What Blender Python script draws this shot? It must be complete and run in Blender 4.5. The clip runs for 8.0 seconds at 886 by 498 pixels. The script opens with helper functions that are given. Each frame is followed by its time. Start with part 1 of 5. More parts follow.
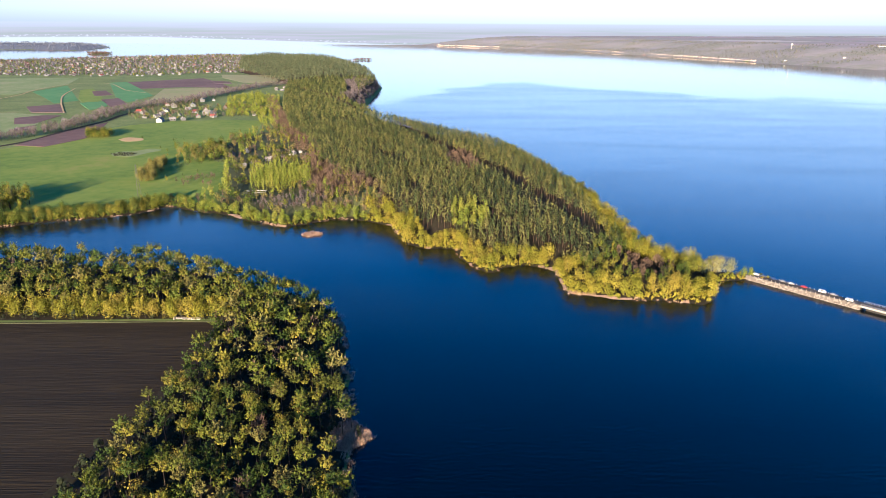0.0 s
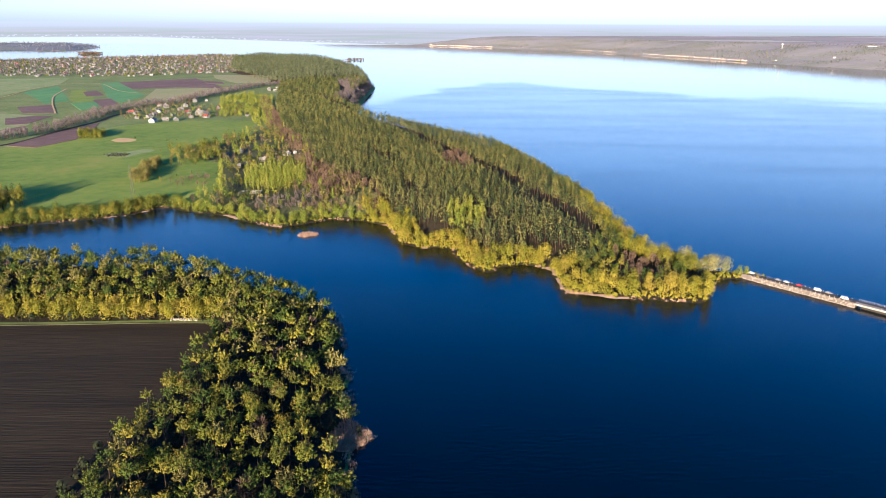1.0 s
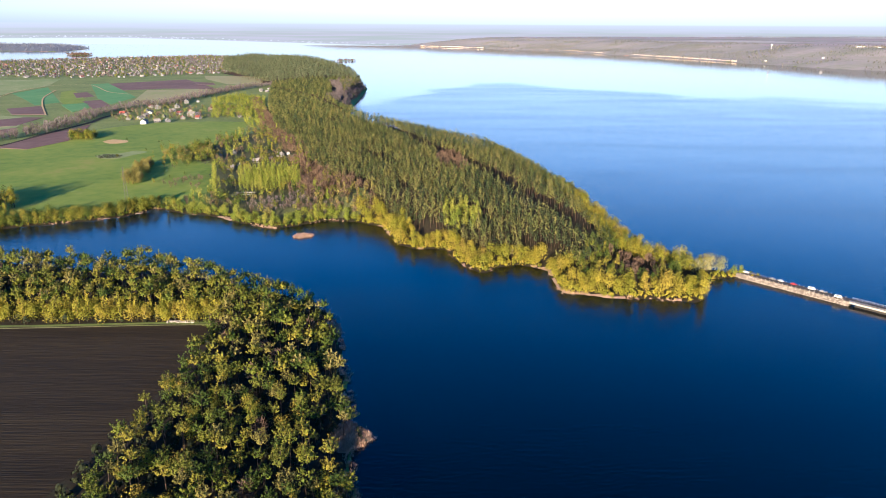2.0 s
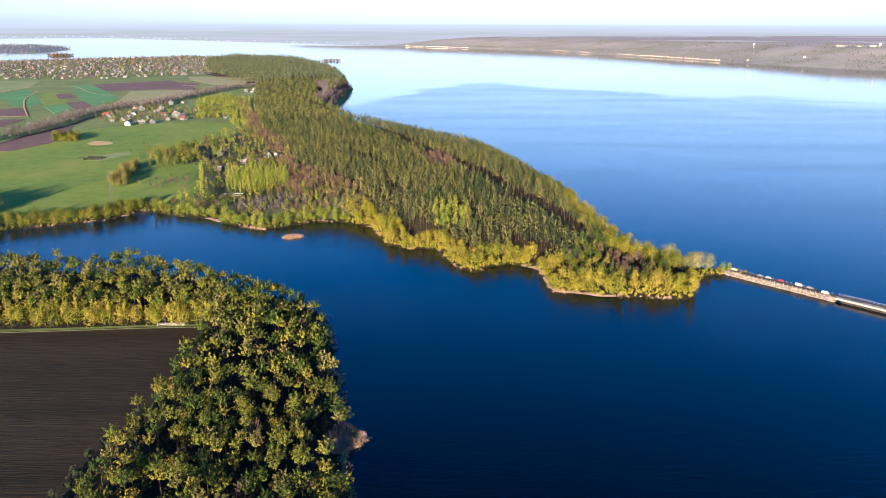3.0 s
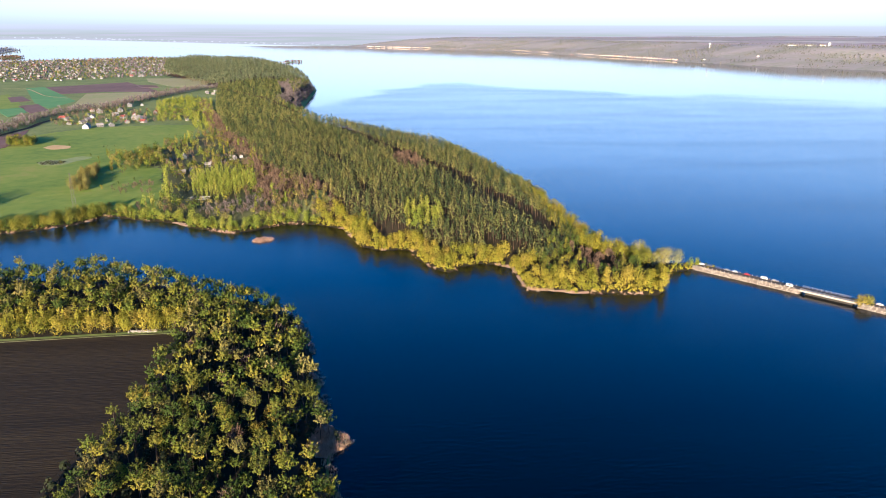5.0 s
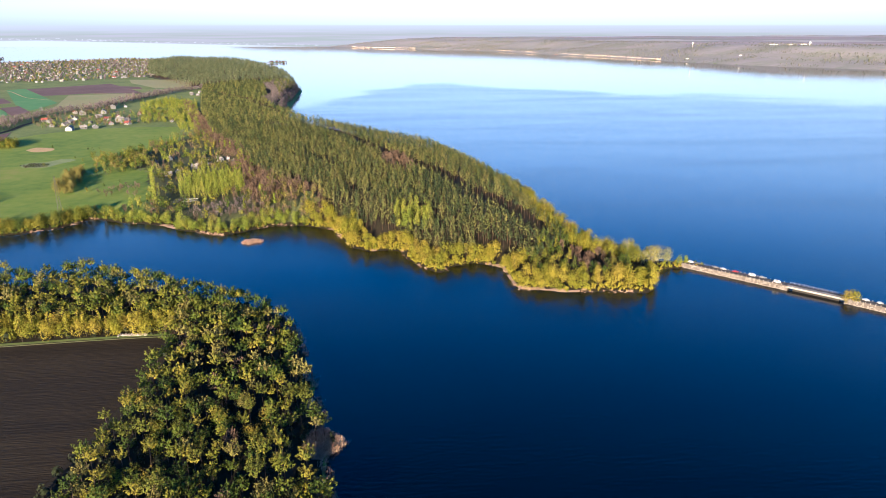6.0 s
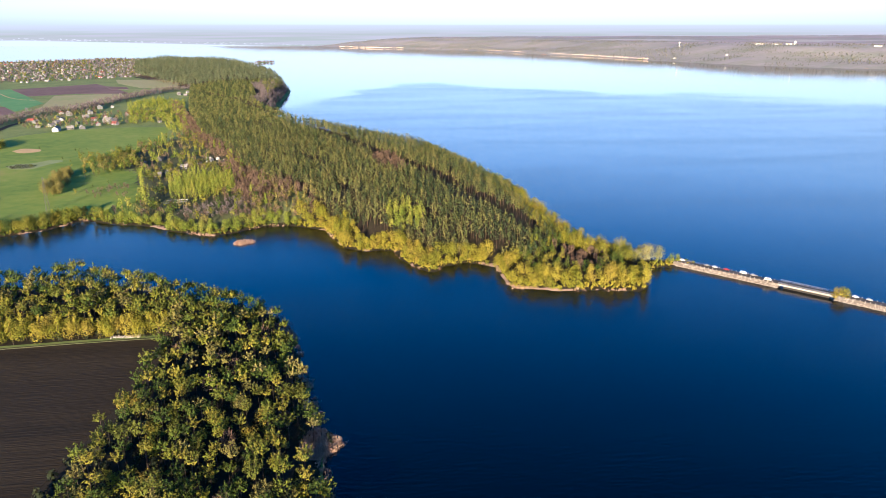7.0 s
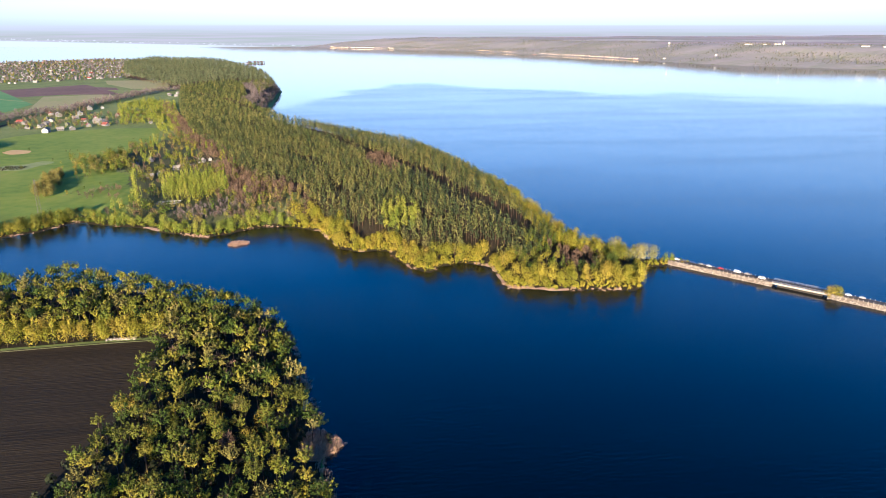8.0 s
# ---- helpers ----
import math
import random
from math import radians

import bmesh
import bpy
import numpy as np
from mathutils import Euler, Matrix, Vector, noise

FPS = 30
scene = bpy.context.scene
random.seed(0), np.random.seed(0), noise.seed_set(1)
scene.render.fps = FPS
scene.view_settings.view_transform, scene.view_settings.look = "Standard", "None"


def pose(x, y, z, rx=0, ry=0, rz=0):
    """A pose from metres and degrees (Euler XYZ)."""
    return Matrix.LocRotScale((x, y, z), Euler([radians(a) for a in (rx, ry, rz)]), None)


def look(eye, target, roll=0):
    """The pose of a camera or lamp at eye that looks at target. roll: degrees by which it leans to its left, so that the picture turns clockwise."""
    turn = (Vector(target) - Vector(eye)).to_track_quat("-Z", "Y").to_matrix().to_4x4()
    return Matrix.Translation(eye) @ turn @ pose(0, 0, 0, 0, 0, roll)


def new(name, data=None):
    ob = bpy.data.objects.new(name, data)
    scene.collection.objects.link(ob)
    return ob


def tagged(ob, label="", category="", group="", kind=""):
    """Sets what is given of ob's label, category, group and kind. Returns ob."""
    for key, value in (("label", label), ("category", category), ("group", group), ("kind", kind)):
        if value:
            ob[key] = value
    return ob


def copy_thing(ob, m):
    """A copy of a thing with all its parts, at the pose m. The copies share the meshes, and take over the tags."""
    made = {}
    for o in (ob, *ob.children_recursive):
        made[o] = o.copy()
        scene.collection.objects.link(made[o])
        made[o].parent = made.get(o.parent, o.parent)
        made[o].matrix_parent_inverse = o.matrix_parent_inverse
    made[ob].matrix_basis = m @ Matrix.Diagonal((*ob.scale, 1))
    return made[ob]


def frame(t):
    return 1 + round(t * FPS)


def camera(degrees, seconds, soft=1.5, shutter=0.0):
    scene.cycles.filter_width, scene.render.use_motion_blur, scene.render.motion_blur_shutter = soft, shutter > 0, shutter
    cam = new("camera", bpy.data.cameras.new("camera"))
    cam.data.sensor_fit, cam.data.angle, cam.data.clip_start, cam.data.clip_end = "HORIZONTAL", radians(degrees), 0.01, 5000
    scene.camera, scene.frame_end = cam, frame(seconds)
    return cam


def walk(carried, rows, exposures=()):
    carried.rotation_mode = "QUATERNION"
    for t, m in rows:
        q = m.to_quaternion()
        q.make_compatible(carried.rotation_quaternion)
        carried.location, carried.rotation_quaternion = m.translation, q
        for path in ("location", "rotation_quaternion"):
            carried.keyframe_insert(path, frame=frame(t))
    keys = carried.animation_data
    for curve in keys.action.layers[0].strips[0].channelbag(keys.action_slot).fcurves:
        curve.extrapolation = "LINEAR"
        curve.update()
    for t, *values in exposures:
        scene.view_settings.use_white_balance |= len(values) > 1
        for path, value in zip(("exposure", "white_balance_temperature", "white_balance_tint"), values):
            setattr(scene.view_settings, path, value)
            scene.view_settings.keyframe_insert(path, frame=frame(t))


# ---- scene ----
cam = camera(66.4, 8.0, 0.95)
PATH = [
    (0, (-1.12, 1.733, 153.977), (-1.113, 3.63, 153.344), 0.3),
    (0.5, (-2.588, 1.691, 153.954), (-2.571, 3.588, 153.321), 0.4),
    (1, (-4.047, 1.64, 153.947), (-4.018, 3.537, 153.314), 0.3),
    (1.5, (-5.505, 1.554, 153.946), (-5.465, 3.451, 153.315), 0.3),
    (3, (-9.875, 1.28, 153.984), (-9.781, 3.176, 153.353), 0.2),
    (3.5, (-11.311, 1.192, 153.997), (-11.19, 3.086, 153.367), 0.2),
    (4, (-12.739, 1.119, 154.013), (-12.592, 3.012, 153.384), 0.2),
    (4.5, (-14.208, 1.109, 154.037), (-14.035, 2.999, 153.408), 0.2),
    (6, (-18.665, 1.259, 154.112), (-18.427, 3.142, 153.483), 0.0),
    (6.5, (-20.138, 1.336, 154.14), (-19.884, 3.217, 153.511), 0.0),
    (7, (-21.627, 1.425, 154.169), (-21.356, 3.304, 153.539), -0.0),
    (7.5, (-23.117, 1.531, 154.195), (-22.832, 3.408, 153.565), -0.0),
    (8, (-24.649, 1.643, 154.227), (-24.352, 3.518, 153.598), 0.0),
]
walk(cam, [(t, look(eye, target, roll)) for t, eye, target, roll in PATH], [(0, 2.14, 5050, 12)])

# ---- world, sun, exposure ----
SUN_TRAVEL = Vector((0.24, 0.97, 0))          # way the light goes over the ground
SUN_HEIGHT = 10.6                             # degrees over the horizon
SUN_ANGLE = math.atan2(-SUN_TRAVEL.x, -SUN_TRAVEL.y)
world = bpy.data.worlds.new("sky")
scene.world = world
world.use_nodes = True
sky = world.node_tree.nodes.new("ShaderNodeTexSky")
sky.sky_type = 'NISHITA'
sky.sun_disc = False
sky.sun_elevation = radians(SUN_HEIGHT)
sky.sun_rotation = SUN_ANGLE % (2 * math.pi)
sky.altitude = 100
sky.air_density = 1.0
sky.dust_density = 0.35
sky.ozone_density = 4.5
# backdrop colours below the horizon, with haze and the water's sheen mixed in
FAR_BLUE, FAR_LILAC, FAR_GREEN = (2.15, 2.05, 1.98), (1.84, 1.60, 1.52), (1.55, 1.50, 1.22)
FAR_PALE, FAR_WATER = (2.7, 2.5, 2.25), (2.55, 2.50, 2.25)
wn, wl = world.node_tree.nodes, world.node_tree.links


def sky_node(op, a, b, c=None):
    k = wn.new("ShaderNodeMath")
    k.operation = op
    for i, v in enumerate((a, b, c)):
        if isinstance(v, (int, float)):
            k.inputs[i].default_value = v
        elif v is not None:
            wl.new(v, k.inputs[i])
    return k.outputs[0]


def sky_range(value, a, b, lo, hi):
    k = wn.new("ShaderNodeMapRange")
    for name, v in (("From Min", a), ("From Max", b), ("To Min", lo), ("To Max", hi)):
        k.inputs[name].default_value = v
    wl.new(value, k.inputs["Value"])
    return k.outputs[0]


def sky_mix(factor, a, b):
    k = wn.new("ShaderNodeMix")
    k.data_type = 'RGBA'
    wl.new(factor, k.inputs["Factor"])
    for name, v in (("A", a), ("B", b)):
        if isinstance(v, tuple):
            k.inputs[name].default_value = (*v, 1)
        else:
            wl.new(v, k.inputs[name])
    return k.outputs["Result"]


def sky_noise(sx, sz, detail):
    mp, t = wn.new("ShaderNodeMapping"), wn.new("ShaderNodeTexNoise")
    mp.inputs["Scale"].default_value = (sx, sx, sz)
    t.inputs["Scale"].default_value = 1.0
    t.inputs["Detail"].default_value = detail
    wl.new(direction.outputs["Generated"], mp.inputs["Vector"])
    wl.new(mp.outputs[0], t.inputs["Vector"])
    return t.outputs[0]


direction, axes = wn.new("ShaderNodeTexCoord"), wn.new("ShaderNodeSeparateXYZ")
wl.new(direction.outputs["Generated"], axes.inputs[0])
height = axes.outputs["Z"]
# milky towards the horizon all round, deep blue overhead
milky = wn.new("ShaderNodeHueSaturation")
wl.new(sky_range(height, 0.0, 0.31, 0.02, 1.26), milky.inputs["Saturation"])
wl.new(sky_node('MULTIPLY', sky_range(height, 0.0, 0.22, 0.69, 1.0), sky_range(height, 0.26, 0.62, 1.0, 0.38)), milky.inputs["Value"])
wl.new(sky.outputs[0], milky.inputs["Color"])
# the far lowland as backdrop colour, haze painted in: plateau down to a distant shore, then pale water
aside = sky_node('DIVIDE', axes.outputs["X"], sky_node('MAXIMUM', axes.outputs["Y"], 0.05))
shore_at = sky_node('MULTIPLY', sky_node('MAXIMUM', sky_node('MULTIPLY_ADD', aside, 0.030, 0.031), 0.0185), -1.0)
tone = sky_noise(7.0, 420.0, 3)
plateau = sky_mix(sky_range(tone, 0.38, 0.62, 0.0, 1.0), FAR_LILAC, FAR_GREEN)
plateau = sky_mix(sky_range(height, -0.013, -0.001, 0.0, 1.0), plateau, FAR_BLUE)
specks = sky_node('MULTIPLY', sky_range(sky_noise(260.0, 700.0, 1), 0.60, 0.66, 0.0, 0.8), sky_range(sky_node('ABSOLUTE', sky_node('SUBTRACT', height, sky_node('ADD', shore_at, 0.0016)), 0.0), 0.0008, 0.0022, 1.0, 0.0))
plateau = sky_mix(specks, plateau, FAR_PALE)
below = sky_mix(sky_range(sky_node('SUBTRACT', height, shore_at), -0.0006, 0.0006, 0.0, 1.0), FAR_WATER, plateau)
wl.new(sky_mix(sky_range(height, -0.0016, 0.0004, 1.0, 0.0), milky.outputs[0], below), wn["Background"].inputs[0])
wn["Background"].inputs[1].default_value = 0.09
sun = new("sun", bpy.data.lights.new("sun", 'SUN'))
sun.data.energy = 5.0
sun.data.angle = radians(0.5)
sun.data.color = (1.0, 0.66, 0.32)
down = SUN_TRAVEL.normalized() * math.cos(radians(SUN_HEIGHT)) - Vector((0, 0, math.sin(radians(SUN_HEIGHT))))
sun.matrix_world = look((-200, -600, 400), Vector((-200, -600, 400)) + down)

rng = np.random.default_rng(7)


# ---- materials ----
def material(name, stops, scale=1.0, fine=8.0, rough=0.85, bump=0.0, spread=1.0, metal=0.0, per_piece=0.0, leaf=False, stretch=None, bump_size=0.3):
    """A surface whose colour runs through the stops by coarse and fine noise; per_piece lets whole trees or pieces vary."""
    m = bpy.data.materials.new(name)
    m.use_nodes = True
    n, l = m.node_tree.nodes, m.node_tree.links
    bsdf = n["Principled BSDF"]
    bsdf.inputs["Roughness"].default_value = rough
    bsdf.inputs["Metallic"].default_value = metal
    bsdf.inputs["Specular IOR Level"].default_value = 0.25
    geo = n.new("ShaderNodeNewGeometry")
    place = geo.outputs["Position"]
    if stretch:
        mapping = n.new("ShaderNodeMapping")
        mapping.inputs["Rotation"].default_value = (0, 0, radians(stretch[0]))
        mapping.inputs["Scale"].default_value = (stretch[1], stretch[2], 1)
        l.new(place, mapping.inputs["Vector"])
        place = mapping.outputs[0]
    coarse, small = n.new("ShaderNodeTexNoise"), n.new("ShaderNodeTexNoise")
    coarse.inputs["Scale"].default_value = 1.0 / scale
    coarse.inputs["Detail"].default_value = 4
    small.inputs["Scale"].default_value = fine / scale
    small.inputs["Detail"].default_value = 3
    l.new(place, coarse.inputs["Vector"])
    l.new(place, small.inputs["Vector"])
    mix = n.new("ShaderNodeMath")
    mix.operation = 'MULTIPLY_ADD'
    mix.inputs[1].default_value = 0.45
    l.new(small.outputs[0], mix.inputs[0])
    part_coarse = n.new("ShaderNodeMath")
    part_coarse.operation = 'MULTIPLY_ADD'
    part_coarse.inputs[1].default_value = 0.55 * spread
    part_coarse.inputs[2].default_value = 0.275 * (1 - spread)
    l.new(coarse.outputs[0], part_coarse.inputs[0])
    l.new(part_coarse.outputs[0], mix.inputs[2])
    value = mix.outputs[0]
    if per_piece:
        info, tint, add, wrap, blend = n.new("ShaderNodeObjectInfo"), n.new("ShaderNodeAttribute"), n.new("ShaderNodeMath"), n.new("ShaderNodeMath"), n.new("ShaderNodeMath")
        tint.attribute_name = "tint"
        wrap.operation = 'FRACT'
        l.new(info.outputs["Random"], add.inputs[0])
        l.new(tint.outputs["Fac"], add.inputs[1])
        l.new(add.outputs[0], wrap.inputs[0])
        scaled = n.new("ShaderNodeMath")
        scaled.operation = 'MULTIPLY_ADD'
        scaled.inputs[1].default_value = per_piece
        scaled.inputs[2].default_value = -per_piece / 2
        l.new(wrap.outputs[0], scaled.inputs[0])
        l.new(scaled.outputs[0], blend.inputs[0])
        l.new(value, blend.inputs[1])
        value = blend.outputs[0]
    ramp = n.new("ShaderNodeValToRGB")
    e = ramp.color_ramp.elements
    while len(e) < len(stops):
        e.new(0.5)
    for i, c in enumerate(stops):
        e[i].position = 0.28 + 0.44 * i / max(1, len(stops) - 1)
        e[i].color = (*c, 1)
    l.new(value, ramp.inputs[0])
    l.new(ramp.outputs[0], bsdf.inputs["Base Color"])
    if bump:
        b = n.new("ShaderNodeBump")
        b.inputs["Strength"].default_value = bump
        b.inputs["Distance"].default_value = bump_size
        l.new(small.outputs[0], b.inputs["Height"])
        l.new(b.outputs[0], bsdf.inputs["Normal"])
    if leaf:
        glow = n.new("ShaderNodeBsdfTranslucent")
        l.new(ramp.outputs[0], glow.inputs[0])
        both = n.new("ShaderNodeMixShader")
        both.inputs[0].default_value = 0.10
        l.new(bsdf.outputs[0], both.inputs[1])
        l.new(glow.outputs[0], both.inputs[2])
        l.new(both.outputs[0], n["Material Output"].inputs[0])
    return m


def water_material():
    m = bpy.data.materials.new("lake_water")
    m.use_nodes = True
    n, l = m.node_tree.nodes, m.node_tree.links
    bsdf = n["Principled BSDF"]
    bsdf.inputs["Base Color"].default_value = (0.0003, 0.0016, 0.0042, 1)
    bsdf.inputs["IOR"].default_value = 1.33
    bsdf.inputs["Specular Tint"].default_value = (0.42, 0.74, 1.0, 1)
    geo, split = n.new("ShaderNodeNewGeometry"), n.new("ShaderNodeSeparateXYZ")
    l.new(geo.outputs["Position"], split.inputs[0])

    def math_node(op, a, b, c=None):
        k = n.new("ShaderNodeMath")
        k.operation = op
        for i, v in enumerate((a, b, c)):
            if v is None:
                continue
            if isinstance(v, (int, float)):
                k.inputs[i].default_value = v
            else:
                l.new(v, k.inputs[i])
        return k.outputs[0]

    def noise_node(size, detail, stretch=(1, 1, 1), turn=0, distortion=0.0):
        mp, t = n.new("ShaderNodeMapping"), n.new("ShaderNodeTexNoise")
        mp.inputs["Scale"].default_value = stretch
        mp.inputs["Rotation"].default_value = (0, 0, radians(turn))
        l.new(geo.outputs["Position"], mp.inputs["Vector"])
        l.new(mp.outputs[0], t.inputs["Vector"])
        t.inputs["Scale"].default_value = 1.0 / size
        t.inputs["Detail"].default_value = detail
        t.inputs["Distortion"].default_value = distortion
        return t.outputs[0]

    # the wind ruffles the lake in front of two slack lines; past them it lies calm
    ragged = math_node('MULTIPLY_ADD', noise_node(420, 5, (1, 1, 1), 0, 0.6), 560.0, -280.0)
    right = math_node('ADD', math_node('MULTIPLY_ADD', split.outputs["X"], 0.78, split.outputs["Y"]), -2000.0)
    left = math_node('ADD', math_node('MULTIPLY_ADD', split.outputs["X"], -2.0, split.outputs["Y"]), -1600.0)
    calm = math_node('ADD', math_node('MAXIMUM', right, left), ragged)
    edge = n.new("ShaderNodeMapRange")
    edge.interpolation_type = 'SMOOTHSTEP'
    edge.inputs["From Min"].default_value = -30
    edge.inputs["From Max"].default_value = 130
    edge.inputs["To Min"].default_value = 1
    edge.inputs["To Max"].default_value = 0
    l.new(calm, edge.inputs["Value"])
    streak = noise_node(150, 6, (0.30, 1.5, 1), -34, 1.2)
    ruffled = math_node('MULTIPLY', edge.outputs[0], math_node('MINIMUM', math_node('MAXIMUM', math_node('MULTIPLY_ADD', streak, 0.9, 0.42), 0.76), 1.02))
    waves = math_node('ADD', math_node('MULTIPLY', noise_node(1.6, 3, (0.36, 1, 1), 8), 0.8), math_node('MULTIPLY', noise_node(0.7, 2), 0.35))
    # choppy wavelets in the inlet before the causeway
    inlet = math_node('MINIMUM', math_node('MAXIMUM', math_node('MULTIPLY_ADD', split.outputs["Y"], -0.005, 2.1), 0.0), 1.0)
    b = n.new("ShaderNodeBump")
    b.inputs["Distance"].default_value = 0.5
    l.new(waves, b.inputs["Height"])
    l.new(math_node('ADD', math_node('MULTIPLY', inlet, 0.16), math_node('MULTIPLY_ADD', ruffled, 0.14, 0.06)), b.inputs["Strength"])
    l.new(b.outputs[0], bsdf.inputs["Normal"])
    l.new(math_node('MULTIPLY_ADD', ruffled, 0.16, 0.05), bsdf.inputs["Roughness"])
    return m


WATER = water_material()
SOIL = material("dry_grass_ground", [(0.11, 0.12, 0.05), (0.12, 0.17, 0.045), (0.17, 0.215, 0.06), (0.23, 0.215, 0.11)], 60, 12, 0.95, 0.4)
# leaf litter brought near black, so the tree gaps' shade sits in its colour
LITTER = material("forest_floor_with_gap_shade", [(0.012, 0.01, 0.007), (0.021, 0.017, 0.01), (0.027, 0.029, 0.012)], 14, 8, 0.95, 0.5)
UNDERWOOD = material("weedy_garden_ground", [(0.045, 0.048, 0.024), (0.065, 0.078, 0.030), (0.095, 0.098, 0.048)], 14, 8, 0.95, 0.5)
BEACH = material("reed_litter_shore", [(0.20, 0.13, 0.10), (0.34, 0.24, 0.19), (0.45, 0.35, 0.28)], 9, 7, 0.9, 0.4)
MEADOW = material("spring_grass", [(0.082, 0.150, 0.016), (0.130, 0.208, 0.024), (0.180, 0.245, 0.032), (0.24, 0.242, 0.055)], 90, 9, 0.95, 0.3)
CROP = material("winter_wheat", [(0.06, 0.185, 0.06), (0.09, 0.24, 0.08), (0.135, 0.27, 0.095)], 120, 9, 0.95, 0.2)
PLOUGH = material("ploughed_soil", [(0.098, 0.062, 0.060), (0.135, 0.085, 0.080), (0.178, 0.118, 0.108)], 110, 9, 0.95, 0.3)
NEARPLOUGH = material("ploughed_black_soil", [(0.011, 0.008, 0.004), (0.021, 0.015, 0.007), (0.036, 0.027, 0.013)], 16, 16, 0.95, 0.9, stretch=(0, 0.06, 1.5))
PASTURE = material("rough_pasture", [(0.13, 0.20, 0.06), (0.185, 0.25, 0.085), (0.245, 0.285, 0.12), (0.29, 0.285, 0.15)], 90, 9, 0.95, 0.2)
STUBBLE = material("pale_dry_field", [(0.22, 0.23, 0.10), (0.29, 0.28, 0.135), (0.21, 0.27, 0.09)], 90, 9, 0.95, 0.2)
# bank grass lifted towards pale lilac, with distance haze put into the colour
FARHILL = material("hazed_bank_grass_and_scrub", [(0.168, 0.192, 0.155), (0.215, 0.226, 0.198), (0.252, 0.248, 0.240), (0.280, 0.266, 0.276), (0.32, 0.305, 0.315)], 150, 9, 0.95, 0.5, bump_size=6, stretch=(-28, 0.5, 1.5))
FARSCRUB = material("far_bank_bushes", [(0.085, 0.10, 0.072), (0.12, 0.13, 0.098), (0.16, 0.155, 0.122)], 60.0, 6, 0.9, per_piece=0.4)
MAUVE = material("mauve_brown_far_twigs", [(0.074, 0.063, 0.066), (0.108, 0.092, 0.095), (0.148, 0.128, 0.130)], 8.0, 3, 0.9, per_piece=0.4)
FARPLASTER = material("weathered_village_walls", [(0.13, 0.14, 0.15), (0.19, 0.20, 0.21), (0.33, 0.345, 0.36)], 30, 4, 0.9)
# plateau fields, paler than near soil because haze is painted in
FARPLOUGH = material("hazed_ploughed_plateau", [(0.255, 0.225, 0.24), (0.29, 0.255, 0.27), (0.325, 0.29, 0.305)], 300, 9, 0.95, stretch=(-28, 0.35, 1.5))
FARSTUBBLE = material("hazed_pale_plateau_fields", [(0.33, 0.325, 0.325), (0.38, 0.37, 0.365), (0.33, 0.33, 0.345)], 260, 9, 0.95, stretch=(-28, 0.35, 1.5))
# concrete coloured nearly black: the shade below the bridge deck is in it
DECKSHADE = material("deck_shade_concrete", [(0.02, 0.02, 0.018), (0.045, 0.042, 0.038)], 2, 6, 0.6)
# far woods in blue-grey: the haze of distance is mixed into the colour
FARWOOD = material("hazed_wooded_hillside", [(0.125, 0.145, 0.185), (0.13, 0.15, 0.19), (0.14, 0.155, 0.195), (0.15, 0.155, 0.19)], 300, 12, 0.95)
CHALK = material("pale_cliff_clay", [(0.34, 0.25, 0.19), (0.48, 0.39, 0.31), (0.60, 0.54, 0.46)], 40, 6, 0.9, 0.5)
LEAF = material("young_leaves", [(0.040, 0.066, 0.006), (0.084, 0.108, 0.008), (0.136, 0.146, 0.010), (0.172, 0.150, 0.015), (0.092, 0.106, 0.010)], 14.0, 6, 0.8, per_piece=0.75, leaf=True)
WILLOW = material("willow_leaves", [(0.124, 0.134, 0.007), (0.176, 0.172, 0.009), (0.218, 0.198, 0.013), (0.208, 0.168, 0.020)], 18.0, 6, 0.8, per_piece=0.45, leaf=True)
FRESH = material("poplar_leaves", [(0.110, 0.150, 0.012), (0.158, 0.190, 0.018), (0.210, 0.218, 0.028)], 14.0, 6, 0.8, per_piece=0.4, leaf=True)
NEEDLE = material("pine_needles", [(0.024, 0.040, 0.014), (0.054, 0.074, 0.020), (0.096, 0.110, 0.026), (0.134, 0.132, 0.036)], 60.0, 6, 0.85, per_piece=0.6)
# the needle green again, paler and bluer with haze put in
FARNEEDLE = material("hazed_pine_needles", [(0.050, 0.068, 0.034), (0.078, 0.098, 0.048), (0.108, 0.124, 0.064)], 90.0, 6, 0.85, per_piece=0.4)
# leaf green taken almost to black: the shade between crowns is in it
SHADE = material("undergrowth_gap_shade_leaves", [(0.009, 0.015, 0.005), (0.015, 0.022, 0.008), (0.023, 0.029, 0.011)], 9.0, 4, 0.85, per_piece=0.4)
TWIG = material("bare_twigs", [(0.072, 0.050, 0.036), (0.110, 0.076, 0.054), (0.155, 0.112, 0.078)], 3.0, 3, 0.9, per_piece=0.4, leaf=True)
SILVER = material("silvery_willow_leaves", [(0.135, 0.145, 0.062), (0.190, 0.194, 0.086), (0.226, 0.220, 0.108)], 12.0, 6, 0.8, per_piece=0.5, leaf=True)
BUD = material("budding_tan_twigs", [(0.105, 0.100, 0.020), (0.150, 0.138, 0.032), (0.185, 0.165, 0.045)], 3.0, 3, 0.85, per_piece=0.4, leaf=True)
BARK = material("grey_brown_bark", [(0.022, 0.018, 0.013), (0.040, 0.032, 0.025), (0.062, 0.052, 0.042)], 1.2, 6, 0.95, 0.5)
PINEBARK = material("brown_pine_bark", [(0.040, 0.026, 0.017), (0.078, 0.048, 0.030)], 1.5, 6, 0.95, 0.4)
